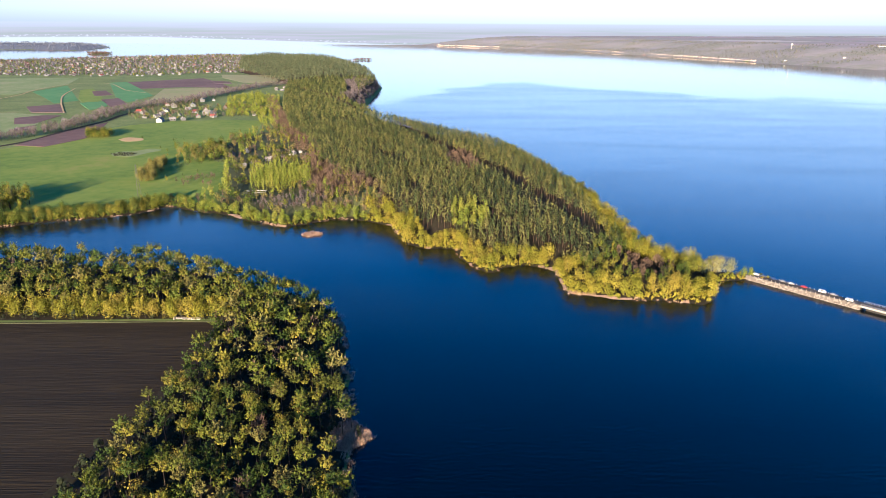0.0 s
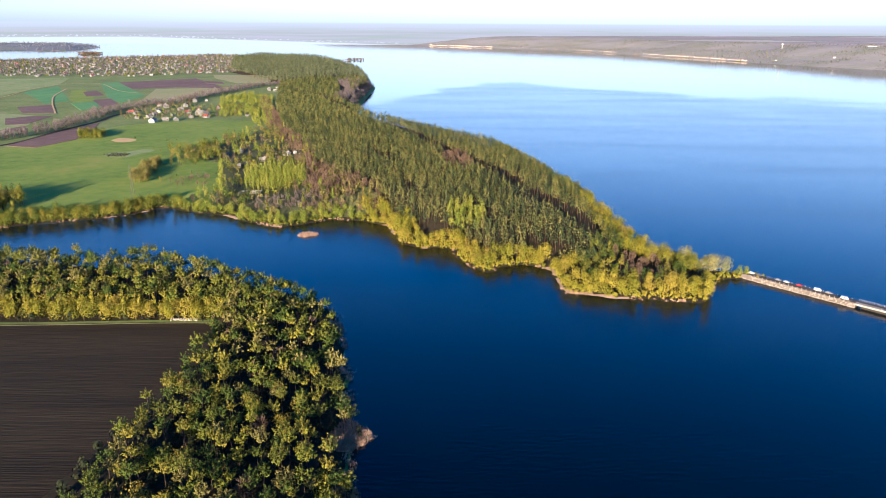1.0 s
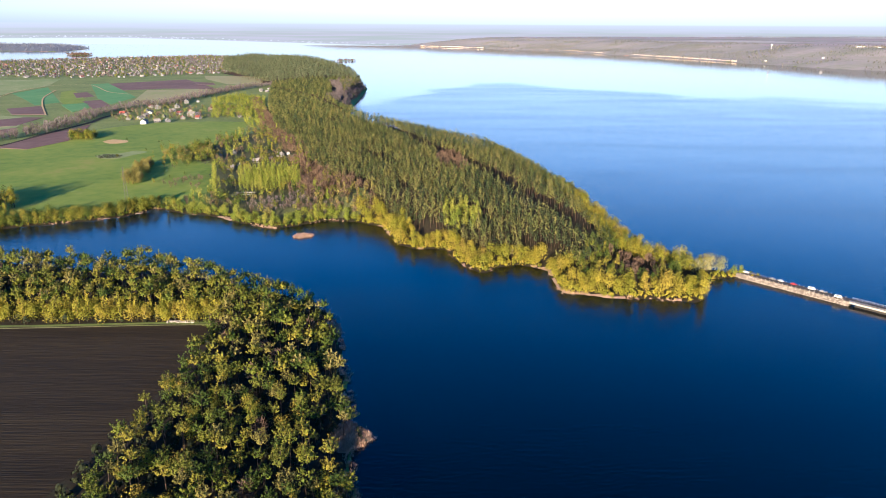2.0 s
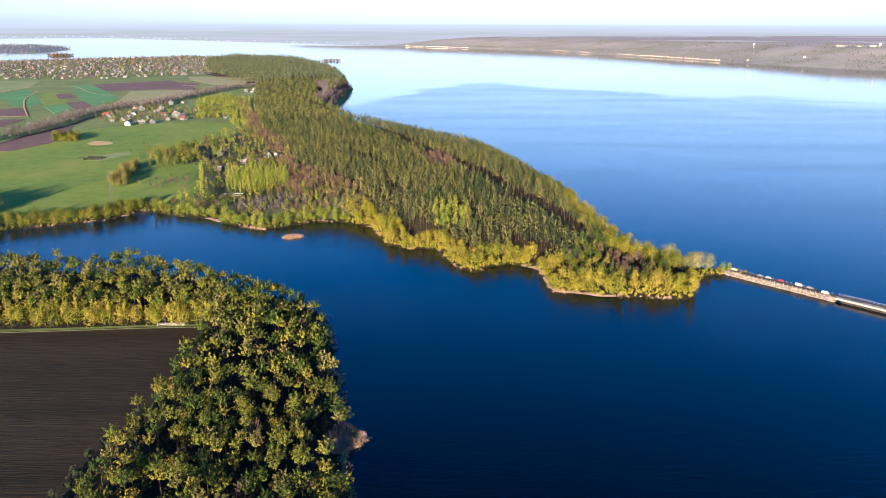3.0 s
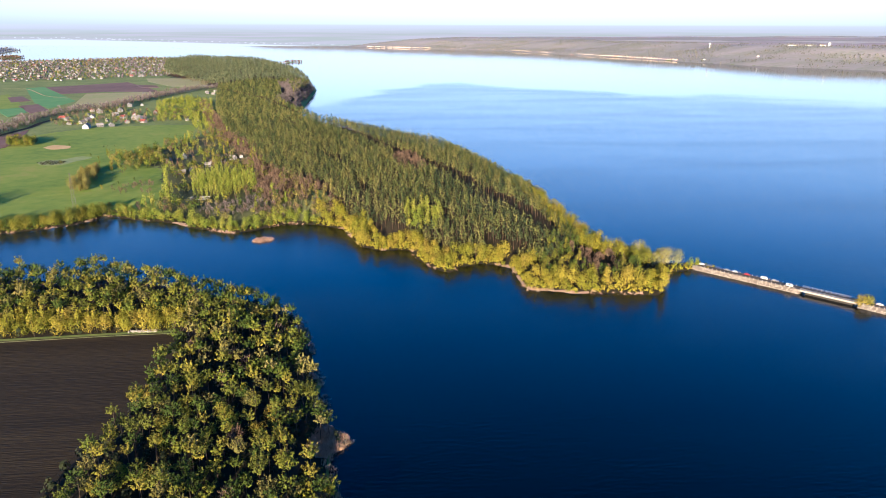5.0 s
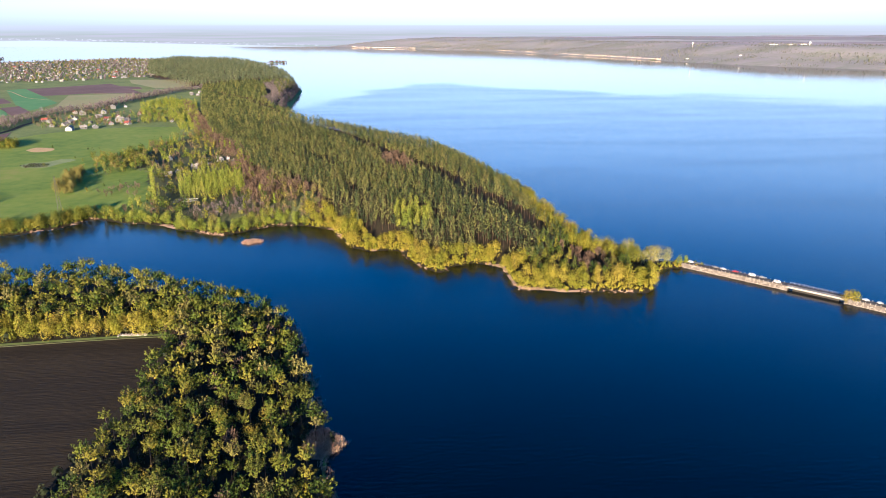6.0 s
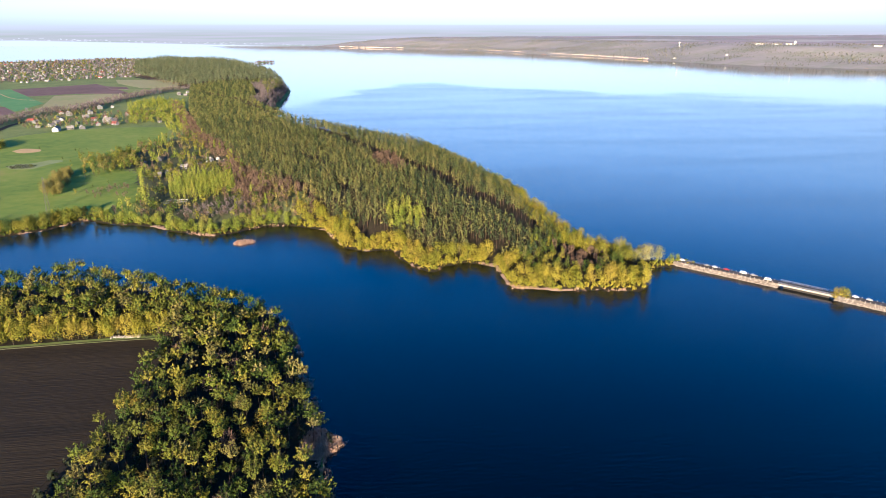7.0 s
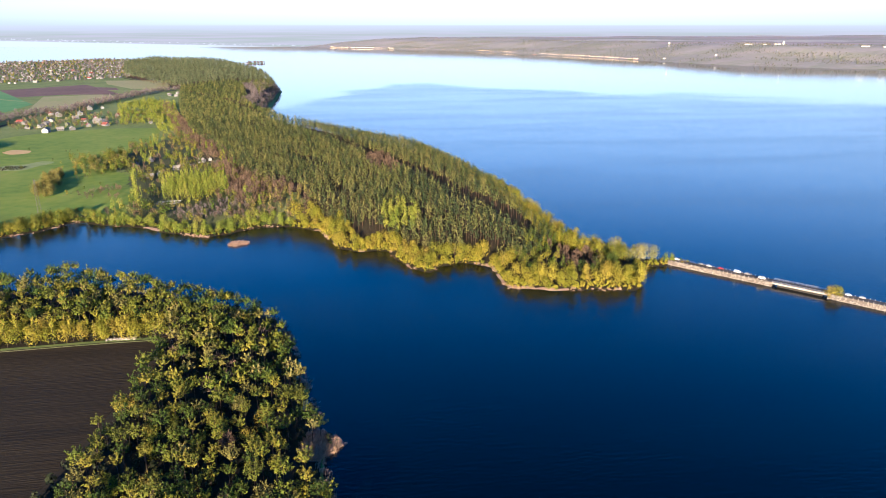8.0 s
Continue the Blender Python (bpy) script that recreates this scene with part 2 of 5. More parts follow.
REED = material("dry_reed", [(0.216, 0.141, 0.104), (0.324, 0.229, 0.171), (0.414, 0.317, 0.247)], 1.5, 5, 0.9, per_piece=0.4, leaf=True)
STONE = material("pale_riprap_stone", [(0.15, 0.138, 0.122), (0.23, 0.212, 0.188), (0.33, 0.305, 0.272)], 2.5, 6, 0.9, 0.6)
EARTH = material("brown_earth_verge", [(0.085, 0.072, 0.062), (0.13, 0.112, 0.098), (0.185, 0.162, 0.142)], 3, 6, 0.95, 0.5)
ASPHALT = material("worn_asphalt", [(0.045, 0.042, 0.042), (0.075, 0.07, 0.068), (0.12, 0.11, 0.105)], 7, 9, 0.9, 0.2)
CONCRETE = material("weathered_concrete", [(0.22, 0.20, 0.18), (0.30, 0.28, 0.26), (0.40, 0.38, 0.35)], 4, 7, 0.85, 0.3)
PLASTER = material("pale_plaster", [(0.095, 0.10, 0.105), (0.15, 0.155, 0.16), (0.31, 0.32, 0.33)], 5, 7, 0.9, per_piece=0.5)
SLATE = material("grey_fibre_roof", [(0.10, 0.098, 0.10), (0.165, 0.16, 0.16), (0.25, 0.24, 0.24)], 4, 7, 0.85, per_piece=0.5)
REDROOF = material("red_tin_roof", [(0.173, 0.05, 0.04), (0.245, 0.072, 0.058)], 4, 7, 0.6, per_piece=0.3)
WOOD = material("dark_window_frame", [(0.05, 0.045, 0.04), (0.10, 0.085, 0.07)], 1, 6, 0.6)
GLASSY = material("dark_glass", [(0.015, 0.018, 0.022), (0.03, 0.035, 0.04)], 2, 4, 0.08)
RUBBER = material("black_rubber", [(0.012, 0.012, 0.012), (0.025, 0.025, 0.025)], 0.4, 5, 0.8)
STEEL = material("galvanised_steel", [(0.42, 0.43, 0.44), (0.58, 0.59, 0.60)], 1.0, 6, 0.4, metal=0.8)
DULLSTEEL = material("weathered_dark_steel", [(0.05, 0.055, 0.05), (0.09, 0.092, 0.085)], 1.0, 6, 0.7)
TRACK = material("dusty_track", [(0.40, 0.28, 0.13), (0.56, 0.40, 0.20)], 12, 8, 0.95, 0.2)


# ---- mesh helpers ----
def quads_mesh(name, verts, quads, mats, index=None, tint=None, smooth=False):
    """A mesh from arrays of corners and of four-cornered faces."""
    verts, quads = np.asarray(verts, np.float32), np.asarray(quads, np.int32)
    me = bpy.data.meshes.new(name)
    me.vertices.add(len(verts))
    me.vertices.foreach_set("co", verts.ravel())
    me.loops.add(quads.size)
    me.loops.foreach_set("vertex_index", quads.ravel())
    me.polygons.add(len(quads))
    me.polygons.foreach_set("loop_start", np.arange(0, quads.size, 4, dtype=np.int32))
    for m in mats:
        me.materials.append(m)
    if index is not None:
        me.polygons.foreach_set("material_index", np.asarray(index, np.int32))
    if smooth:
        me.polygons.foreach_set("use_smooth", np.ones(len(quads), bool))
    if tint is not None:
        me.attributes.new("tint", 'FLOAT', 'POINT').data.foreach_set("value", np.asarray(tint, np.float32))
    me.update(calc_edges=True)
    me.validate()
    return me


def part(name, bm, mat, parent=None, label=""):
    me = bpy.data.meshes.new(name)
    bm.to_mesh(me)
    bm.free()
    me.materials.append(mat)
    ob = new(name, me)
    ob.parent = parent
    if label:
        ob["label"] = label
    return ob


def mesh_part(name, me, parent, label=""):
    ob = new(name, me)
    ob.parent = parent
    if label:
        ob["label"] = label
    return ob


def box(bm, x0, x1, y0, y1, z0, z1, bevel=0.0):
    r = bmesh.ops.create_cube(bm, size=1)
    for v in r["verts"]:
        v.co = Vector((x0 + (v.co.x + 0.5) * (x1 - x0), y0 + (v.co.y + 0.5) * (y1 - y0), z0 + (v.co.z + 0.5) * (z1 - z0)))
    if bevel:
        edges = {e for v in r["verts"] for e in v.link_edges}
        bmesh.ops.bevel(bm, geom=list(edges), offset=bevel, segments=1, affect='EDGES')
    return bm


def smoothstep(a, b, x):
    k = np.clip((x - a) / (b - a), 0, 1)
    return k * k * (3 - 2 * k)


def inside(poly, x, y):
    poly = np.asarray(poly, float)
    res = np.zeros(np.shape(x), bool)
    for (x0, y0), (x1, y1) in zip(poly, np.roll(poly, -1, 0)):
        if y0 == y1:
            continue
        hit = ((y0 > y) != (y1 > y)) & (x < (x1 - x0) * (y - y0) / (y1 - y0) + x0)
        res ^= hit
    return res


def to_line(pts, x, y, closed=False):
    pts = np.asarray(pts, float)
    best = np.full(np.shape(x), 1e9)
    ends = np.roll(pts, -1, 0) if closed else pts[1:]
    for (x0, y0), (x1, y1) in zip(pts, ends):
        dx, dy = x1 - x0, y1 - y0
        k = np.clip(((x - x0) * dx + (y - y0) * dy) / (dx * dx + dy * dy + 1e-9), 0, 1)
        best = np.minimum(best, np.hypot(x - x0 - k * dx, y - y0 - k * dy))
    return best


def signed(poly, x, y):
    d = to_line(poly, x, y, True)
    return np.where(inside(poly, x, y), d, -d)


def ripple(x, y, size, seed=0.0):
    """Cheap smooth unevenness, about -1 to 1."""
    a, b = x / size + seed, y / size - seed
    return (np.sin(a * 1.3 + 1.7 * np.sin(b * 0.9)) + np.sin(b * 1.7 + 1.3 * np.sin(a * 1.1 + 2)) + np.sin((a + b) * 2.9 + np.sin(a * 2.3))) / 3


# ---- the plan: shores, woods and fields ----
BAY_SHORE = [(-900, 470), (-520, 492), (-406, 499), (-351, 512), (-314, 528), (-259, 550), (-239, 578), (-220, 566), (-182, 552), (-153, 531),
             (-126, 517), (-110, 523), (-89, 540), (-66, 537), (-41, 521), (-26, 475), (-14, 464), (7, 465), (18, 429), (31, 413),
             (44, 425), (56, 430), (74, 419), (73, 394), (77, 379), (106, 371), (131, 367), (154, 364), (164, 381), (176, 400), (190, 404), (204, 400)]
LAKE_SHORE = [(207, 406), (186, 417), (170, 429), (155, 443), (147, 471), (142, 502), (140, 589), (117, 705), (90, 813), (25, 912), (-68, 1048),
              (-141, 1231), (-146, 1436), (-146, 1721), (-216, 2139), (-381, 2661), (-655, 3143), (-801, 3345), (-1048, 3511), (-1253, 3324),
              (-1460, 3207), (-1781, 2908), (-2600, 2500), (-3600, 2300), (-3600, 900)]
MAIN_LAND = BAY_SHORE + LAKE_SHORE
NEAR_LAND = [(-26, 183), (-21, 148), (-30, 80), (-60, 0), (-80, -300), (-900, -300), (-1400, 300), (-900, 400), (-520, 436), (-400, 446), (-297, 439), (-255, 432),
             (-213, 421), (-192, 433), (-162, 415), (-121, 394), (-94, 381), (-73, 365), (-58, 346), (-51, 317), (-45, 287), (-41, 262), (-37, 240),
             (-31, 231), (-36, 221), (-35, 207), (-31, 196)]
FAR_BANK = [(-7900, 9000), (-2600, 7600), (-400, 5600), (0, 4960), (314, 4700), (740, 4300), (965, 3880), (1110, 3560), (1245, 3270), (1330, 3030), (1440, 2800),
            (1540, 2610), (1660, 2473), (1800, 2340), (1960, 2245), (2500, 1900), (3600, 1400), (7900, 1000), (7900, 11500), (-7900, 11500)]
FAR_SPIT = [(-5200, 3900), (-2900, 3950), (-2450, 3960), (-2100, 3905), (-1950, 3880), (-2010, 4200), (-2080, 4450), (-2400, 4950), (-5200, 4950)]
SHORE_STRIP = [(-430, 440), (-61, 438), (1, 379), (62, 339), (238, 341), (238, 483), (156, 624), (62, 602), (-234, 637), (-436, 594)]
FAR_ISLE = [(-396, 3023), (-352, 3006), (-305, 3044), (-311, 3087), (-368, 3092)]
VILLAGE_ISLE = [(-1790, 3560), (-1700, 3430), (-1640, 3440), (-1660, 3560), (-1740, 3640)]
ISLET = [(-107, 494), (-101, 491), (-93, 495), (-93, 500), (-100, 502), (-106, 498)]
PINE_WOOD = [(-386, 1744), (-294, 1268), (-224, 993), (-169, 852), (-128, 715), (-99, 636), (-61, 590), (-45, 547), (-20, 494), (9, 480), (34, 440),
             (73, 432), (98, 412), (122, 441), (126, 502), (123, 589), (108, 705), (83, 812), (19, 912), (-74, 1048), (-155, 1236), (-172, 1435),
             (-157, 1720), (-227, 2138), (-389, 2661), (-660, 3132), (-801, 3312), (-836, 2951), (-643, 2224)]
RIDE = [(-336, 1590), (-224, 1340), (-151, 1144), (-100, 1038), (-64, 950), (-23, 840), (5, 762), (30, 697), (57, 629), (74, 556), (94, 506), (112, 461)]
LAKE_TRACK = [(-224, 1685), (-185, 1436), (-171, 1292), (-124, 1175), (-83, 1068)]
BROWN_PATCH = [(9, 745), (31, 724), (40, 663), (25, 638), (9, 662), (2, 703)]
GREEN_PATCH = [(4, 510), (27, 520), (42, 500), (31, 478), (11, 480)]
NEAR_FIELD = [(-700, 322), (-233, 329), (-121, 332), (-119, 309), (-120, 282), (-124, 248), (-131, 217), (-137, 183), (-150, 60), (-200, -200), (-700, -200)]
MEADOW_AREA = [(-640, 640), (-520, 590), (-385, 590), (-305, 650), (-258, 672), (-237, 733), (-306, 797), (-268, 899), (-252, 1096), (-351, 1108), (-432, 1087),
               (-475, 1045), (-498, 993), (-527, 871), (-568, 782)]
GARDEN_FLOOR = [(-230, 700), (-205, 637), (-195, 590), (-183, 560), (-126, 520), (-40, 525), (-99, 636), (-169, 852), (-224, 993), (-268, 960), (-306, 837), (-245, 760)]
GRASSLAND = [(-900, 470), (-400, 505), (-240, 560), (-205, 580), (-200, 640), (-215, 720), (-290, 800), (-640, 800), (-900, 640)]
HEDGE_LINE = [(-800, 640), (-640, 800), (-580, 923), (-557, 976), (-556, 1075), (-568, 1194), (-542, 1288), (-507, 1343), (-492, 1440), (-473, 1562), (-444, 1680), (-398, 1733)]
DITCH_LINE = [(-800, 615), (-630, 760), (-551, 871), (-543, 982), (-534, 1090), (-540, 1159), (-527, 1236)]


def land(x, y):
    """Height of the ground above the lake."""
    wob = 1.6 * ripple(x, y, 9.0) + 1.0 * ripple(x, y, 3.7, 4)
    main = signed(MAIN_LAND, x, y)
    near = signed(NEAR_LAND, x, y)
    far = signed(FAR_BANK, x, y)
    small = np.maximum(np.maximum(signed(FAR_ISLE, x, y), signed(VILLAGE_ISLE, x, y)), signed(ISLET, x, y))
    spit = signed(FAR_SPIT, x, y)
    z = np.full(np.shape(x), -4.0)
    edge = main + wob
    ridge = 12.0 * smoothstep(2, 30, main) * smoothstep(410, 540, y) * smoothstep(-185, -40, x + 0.20 * (y - 560))
    z = np.maximum(z, np.where(edge < 2, edge * 0.3, 0.6 + 3.0 * smoothstep(2, 45, edge)) + ridge)
    edge = near + wob
    z = np.maximum(z, np.where(edge < 2, edge * 0.3, 0.6 + 1.6 * smoothstep(2, 30, edge)))
    z = np.maximum(z, np.where(small + wob < 3, (small + wob) * 0.18, 0.54 + 2 * smoothstep(3, 40, small)))
    z = np.maximum(z, np.where(spit < 3, spit * 0.18, 0.54 + 13 * smoothstep(3, 160, spit)))
    hill = 8 * smoothstep(0, 60, far) + 58 * smoothstep(20, 560, far + 60 * ripple(x, y, 240)) + 0.006 * np.maximum(far - 500, 0) + 4 * ripple(x, y, 190) * smoothstep(50, 300, far)
    z = np.maximum(z, np.where(far < 0, far * 0.18, hill))
    return np.maximum(z, -4.0)


def graded(a, b, lo, hi, step, grow=1.09):
    """Grid lines between lo and hi, close between a and b, wider and wider outside."""
    mid = list(np.arange(a, b + step, step))
    s, up = step, mid[-1]
    right = []
    while up < hi:
        s = min(s * grow, 45)
        up += s
        right.append(up)
    s, dn = step, mid[0]
    left = []
    while dn > lo:
        s = min(s * grow, 45)
        dn -= s
        left.append(dn)
    return np.array(left[::-1] + mid + right)


def build_ground():
    gx, gy = graded(-360, 215, -3850, 3850, 4.0), graded(180, 620, -1200, 4150, 4.0, 1.06)
    gy = np.r_[gy, np.arange(gy[-1] + 18, 4935, 18), np.arange(4980, 6900, 160)]
    gx = np.r_[np.arange(-7000, gx[0] - 60, 240), gx, np.arange(gx[-1] + 240, 7000, 240)]
    X, Y = np.meshgrid(gx, gy)
    Z = land(X, Y)
    nx, ny = len(gx), len(gy)
    i = np.arange(nx * ny).reshape(ny, nx)
    quads = np.stack([i[:-1, :-1], i[:-1, 1:], i[1:, 1:], i[1:, :-1]], -1).reshape(-1, 4)
    cx, cy, cz = ((A[:-1, :-1] + A[1:, 1:]).ravel() / 2 for A in (X, Y, Z))
    keep = (cz > -3.9)
    idx = np.zeros(len(cx), int)
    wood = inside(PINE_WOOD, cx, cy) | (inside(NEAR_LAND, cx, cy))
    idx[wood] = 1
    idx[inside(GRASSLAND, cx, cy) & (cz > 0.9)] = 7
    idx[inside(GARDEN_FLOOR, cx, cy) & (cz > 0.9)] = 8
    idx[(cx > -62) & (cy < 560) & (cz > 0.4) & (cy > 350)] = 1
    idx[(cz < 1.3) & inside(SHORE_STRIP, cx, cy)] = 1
    idx[(cz < 0.5) & (ripple(cx, cy, 9, 1) > np.where((cx > 66) & (cx < 125), -0.25, 0.4))] = 2
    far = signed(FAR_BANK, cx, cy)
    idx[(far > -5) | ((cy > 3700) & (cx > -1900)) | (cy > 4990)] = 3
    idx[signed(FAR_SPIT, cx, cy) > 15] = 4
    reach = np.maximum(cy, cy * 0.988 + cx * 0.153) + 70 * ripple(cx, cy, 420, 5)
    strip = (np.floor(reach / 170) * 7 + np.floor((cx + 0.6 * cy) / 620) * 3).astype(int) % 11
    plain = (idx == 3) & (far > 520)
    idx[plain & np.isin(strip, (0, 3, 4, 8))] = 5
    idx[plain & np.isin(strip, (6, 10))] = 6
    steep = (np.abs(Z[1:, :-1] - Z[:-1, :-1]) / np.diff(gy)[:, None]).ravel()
    # steep faces take the hazed blue-grey, which tones down the sun they catch
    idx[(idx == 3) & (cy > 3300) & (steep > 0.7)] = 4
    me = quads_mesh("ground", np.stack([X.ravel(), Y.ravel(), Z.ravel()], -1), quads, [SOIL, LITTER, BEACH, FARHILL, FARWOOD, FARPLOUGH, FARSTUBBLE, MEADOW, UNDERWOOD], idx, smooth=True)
    tagged(new("ground", me), "grassy river land with wooded spit and far hills", "ground", kind="structure")


def patch(name, poly, z, mat, label, category="field"):
    """A level field, laid on the flat land, with a thin bank of soil round it."""
    bm = bmesh.new()
    low = [bm.verts.new((x, y, z - 0.6)) for x, y in poly]
    top = [bm.verts.new((x, y, z)) for x, y in poly]
    bm.faces.new(top)
    for k in range(len(poly)):
        bm.faces.new((low[k], low[(k + 1) % len(poly)], top[(k + 1) % len(poly)], top[k]))
    bmesh.ops.recalc_face_normals(bm, faces=bm.faces)
    bmesh.ops.triangulate(bm, faces=[f for f in bm.faces if len(f.verts) > 4])
    ob = part(name, bm, mat)
    return tagged(ob, label, category, kind="structure")


def ribbon(name, line, width, z, mat, label, category="road"):
    """A strip of constant width along a line."""
    pts = smooth_line(line, 8)
    d = np.gradient(pts, axis=0)
    nrm = np.stack([-d[:, 1], d[:, 0]], -1) / np.linalg.norm(d, axis=1)[:, None]
    a, b = pts + nrm * width / 2, pts - nrm * width / 2
    n = len(pts)
    v = np.concatenate([np.c_[a, land(a[:, 0], a[:, 1]) * 0 + z], np.c_[b, np.full(n, z)]])
    q = [(k, n + k, n + k + 1, k + 1) for k in range(n - 1)]
    return tagged(new(name, quads_mesh(name, v, q, [mat])), label, category, kind="structure")


def smooth_line(line, steps):
    """A rounded line through the given places."""
    p = np.asarray(line, float)
    p = np.vstack([2 * p[0] - p[1], p, 2 * p[-1] - p[-2]])
    out = []
    for k in range(1, len(p) - 2):
        for s in np.arange(steps) / steps:
            a, b, c, d = p[k - 1], p[k], p[k + 1], p[k + 2]
            out.append(0.5 * (2 * b + (c - a) * s + (2 * a - 5 * b + 4 * c - d) * s * s + (3 * b - a - 3 * c + d) * s ** 3))
    out.append(p[-2])
    return np.array(out)


build_ground()
bm = bmesh.new()
bmesh.ops.create_grid(bm, x_segments=8, y_segments=8, size=1)
for v in bm.verts:
    v.co = Vector((v.co.x * 6900, 2600 + v.co.y * 3810, 0))
tagged(part("water", bm, WATER), "dark blue wind-ruffled lake water", "water", kind="structure")

# ---- tree shapes ----
def leaf_quads(r, centres, radii, count, size, flat=0.11, up=0.30, heart=None, rounded=0.0):
    """Small leaf sprays over the skins of round clumps; rounded turns them outwards from the heart of the crown."""
    n = len(centres) * count
    c = np.repeat(np.asarray(centres, float), count, 0)
    rad = np.repeat(np.asarray(radii, float), count, 0)
    d = r.normal(size=(n, 3))
    d[:, 2] += up
    d /= np.linalg.norm(d, axis=1)[:, None]
    p = c + d * rad * r.uniform(0.7, 1.08, (n, 1))
    nrm = d + flat * r.normal(size=(n, 3))
    if heart is not None:
        away = p - np.asarray(heart, float)
        nrm = nrm * (1 - rounded) + rounded * away / np.linalg.norm(away, axis=1)[:, None]
    nrm /= np.linalg.norm(nrm, axis=1)[:, None]
    u = np.cross(nrm, r.normal(size=(n, 3)))
    u /= np.linalg.norm(u, axis=1)[:, None]
    w = np.cross(nrm, u)
    s = size * r.uniform(0.6, 1.25, (n, 1)) / 2
    t = s * r.uniform(0.55, 1.0, (n, 1))
    v = np.stack([p - u * s, p - w * t + nrm * 0.1, p + u * s, p + w * t - nrm * 0.1], 1).reshape(-1, 3)
    return v, np.arange(n * 4).reshape(-1, 4)


def brush_quads(r, roots, ways, lengths, widths, count, size, heart):
    """Leaf sprays over long plumes that fan out of a crown, each spray lying along its plume."""
    n = len(roots) * count
    rep = lambda a: np.repeat(np.asarray(a, float), count, 0)
    root, way, length, width = rep(roots), rep(ways), rep(lengths)[:, None], rep(widths)[:, None]
    k = r.uniform(0.2, 1.0, (n, 1)) ** 0.65
    side = np.cross(way, r.normal(size=(n, 3)))
    side /= np.linalg.norm(side, axis=1)[:, None]
    fat = width * np.sin(np.pi * np.clip(0.18 + 0.80 * k, 0, 1)) ** 0.7
    p = root + way * length * k + side * fat * r.uniform(0.75, 1.1, (n, 1))
    away = p - np.asarray(heart, float)
    away /= np.linalg.norm(away, axis=1)[:, None]
    nrm = side * 0.45 + away * 0.75 + 0.09 * r.normal(size=(n, 3))
    nrm /= np.linalg.norm(nrm, axis=1)[:, None]
    u = way - nrm * np.sum(way * nrm, 1)[:, None] + 0.25 * r.normal(size=(n, 3))
    u /= np.linalg.norm(u, axis=1)[:, None]
    w = np.cross(nrm, u)
    s = size * r.uniform(0.6, 1.3, (n, 1)) / 2
    t = s * r.uniform(0.45, 0.8, (n, 1))
    v = np.stack([p - u * s, p - w * t + nrm * 0.06, p + u * s, p + w * t - nrm * 0.06], 1).reshape(-1, 3)
    return v, np.arange(n * 4).reshape(-1, 4)


def stick(a, b, ra, rb, sides=5):
    """A tapered round stick from a to b."""
    a, b = np.asarray(a, float), np.asarray(b, float)
    d = (b - a) / np.linalg.norm(b - a)
    u = np.cross(d, (0.3, 0.9, 0.1))
    u /= np.linalg.norm(u)
    w = np.cross(d, u)
    k = np.arange(sides) * 2 * np.pi / sides
    ring = np.cos(k)[:, None] * u + np.sin(k)[:, None] * w
    v = np.concatenate([a + ring * ra, b + ring * rb])
    q = [(i, (i + 1) % sides, sides + (i + 1) % sides, sides + i) for i in range(sides)]
    return v, np.array(q)


def joined(pieces):
    vs, qs, n = [], [], 0
    for v, q in pieces:
        vs.append(v)
        qs.append(q + n)
        n += len(v)
    return np.concatenate(vs), np.concatenate(qs)


def broadleaf(seed, h=14.0, w=6.5, clumps=13, count=24, size=0.74, base=0.06, plume=1.0, limbs=4, lump=1.0):
    """Trunk and crown arrays of a leafy tree whose crown is a heap of uneven clumps."""
    r = np.random.default_rng(seed)
    mid, half = h * (1 + base) / 2, h * (1 - base) / 2
    cs, rs = [], []
    for k in range(clumps):
        g = r.normal(size=3)
        g /= np.linalg.norm(g)
        lift = r.uniform(0.3, 0.8)
        c = np.array([g[0] * w * 0.5 * lift, g[1] * w * 0.5 * lift, mid + g[2] * half * lift])
        rad = w * r.uniform(0.16, 0.26) * lump
        cs.append(c)
        rs.append((rad, rad, rad * r.uniform(0.9, 1.5) * plume))
    cs.append((0, 0, h - w * 0.24))
    rs.append((w * 0.22, w * 0.22, w * 0.24 * plume))
    crown = leaf_quads(r, cs, rs, count, size, 0.11, 0.30, (0, 0, mid - half * 0.35), 0.5)
    lean = r.normal(size=2) * 0.25
    top = np.array([lean[0], lean[1], h * 0.72])
    wood = [stick((0, 0, -0.5), top, h * 0.018, h * 0.006, 6)]
    for k in range(limbs):
        c = cs[int(r.integers(len(cs)))]
        s = top * r.uniform(0.35, 0.75)
        wood.append(stick(s, np.asarray(c), h * 0.008, h * 0.003, 4))
    return joined(wood), crown


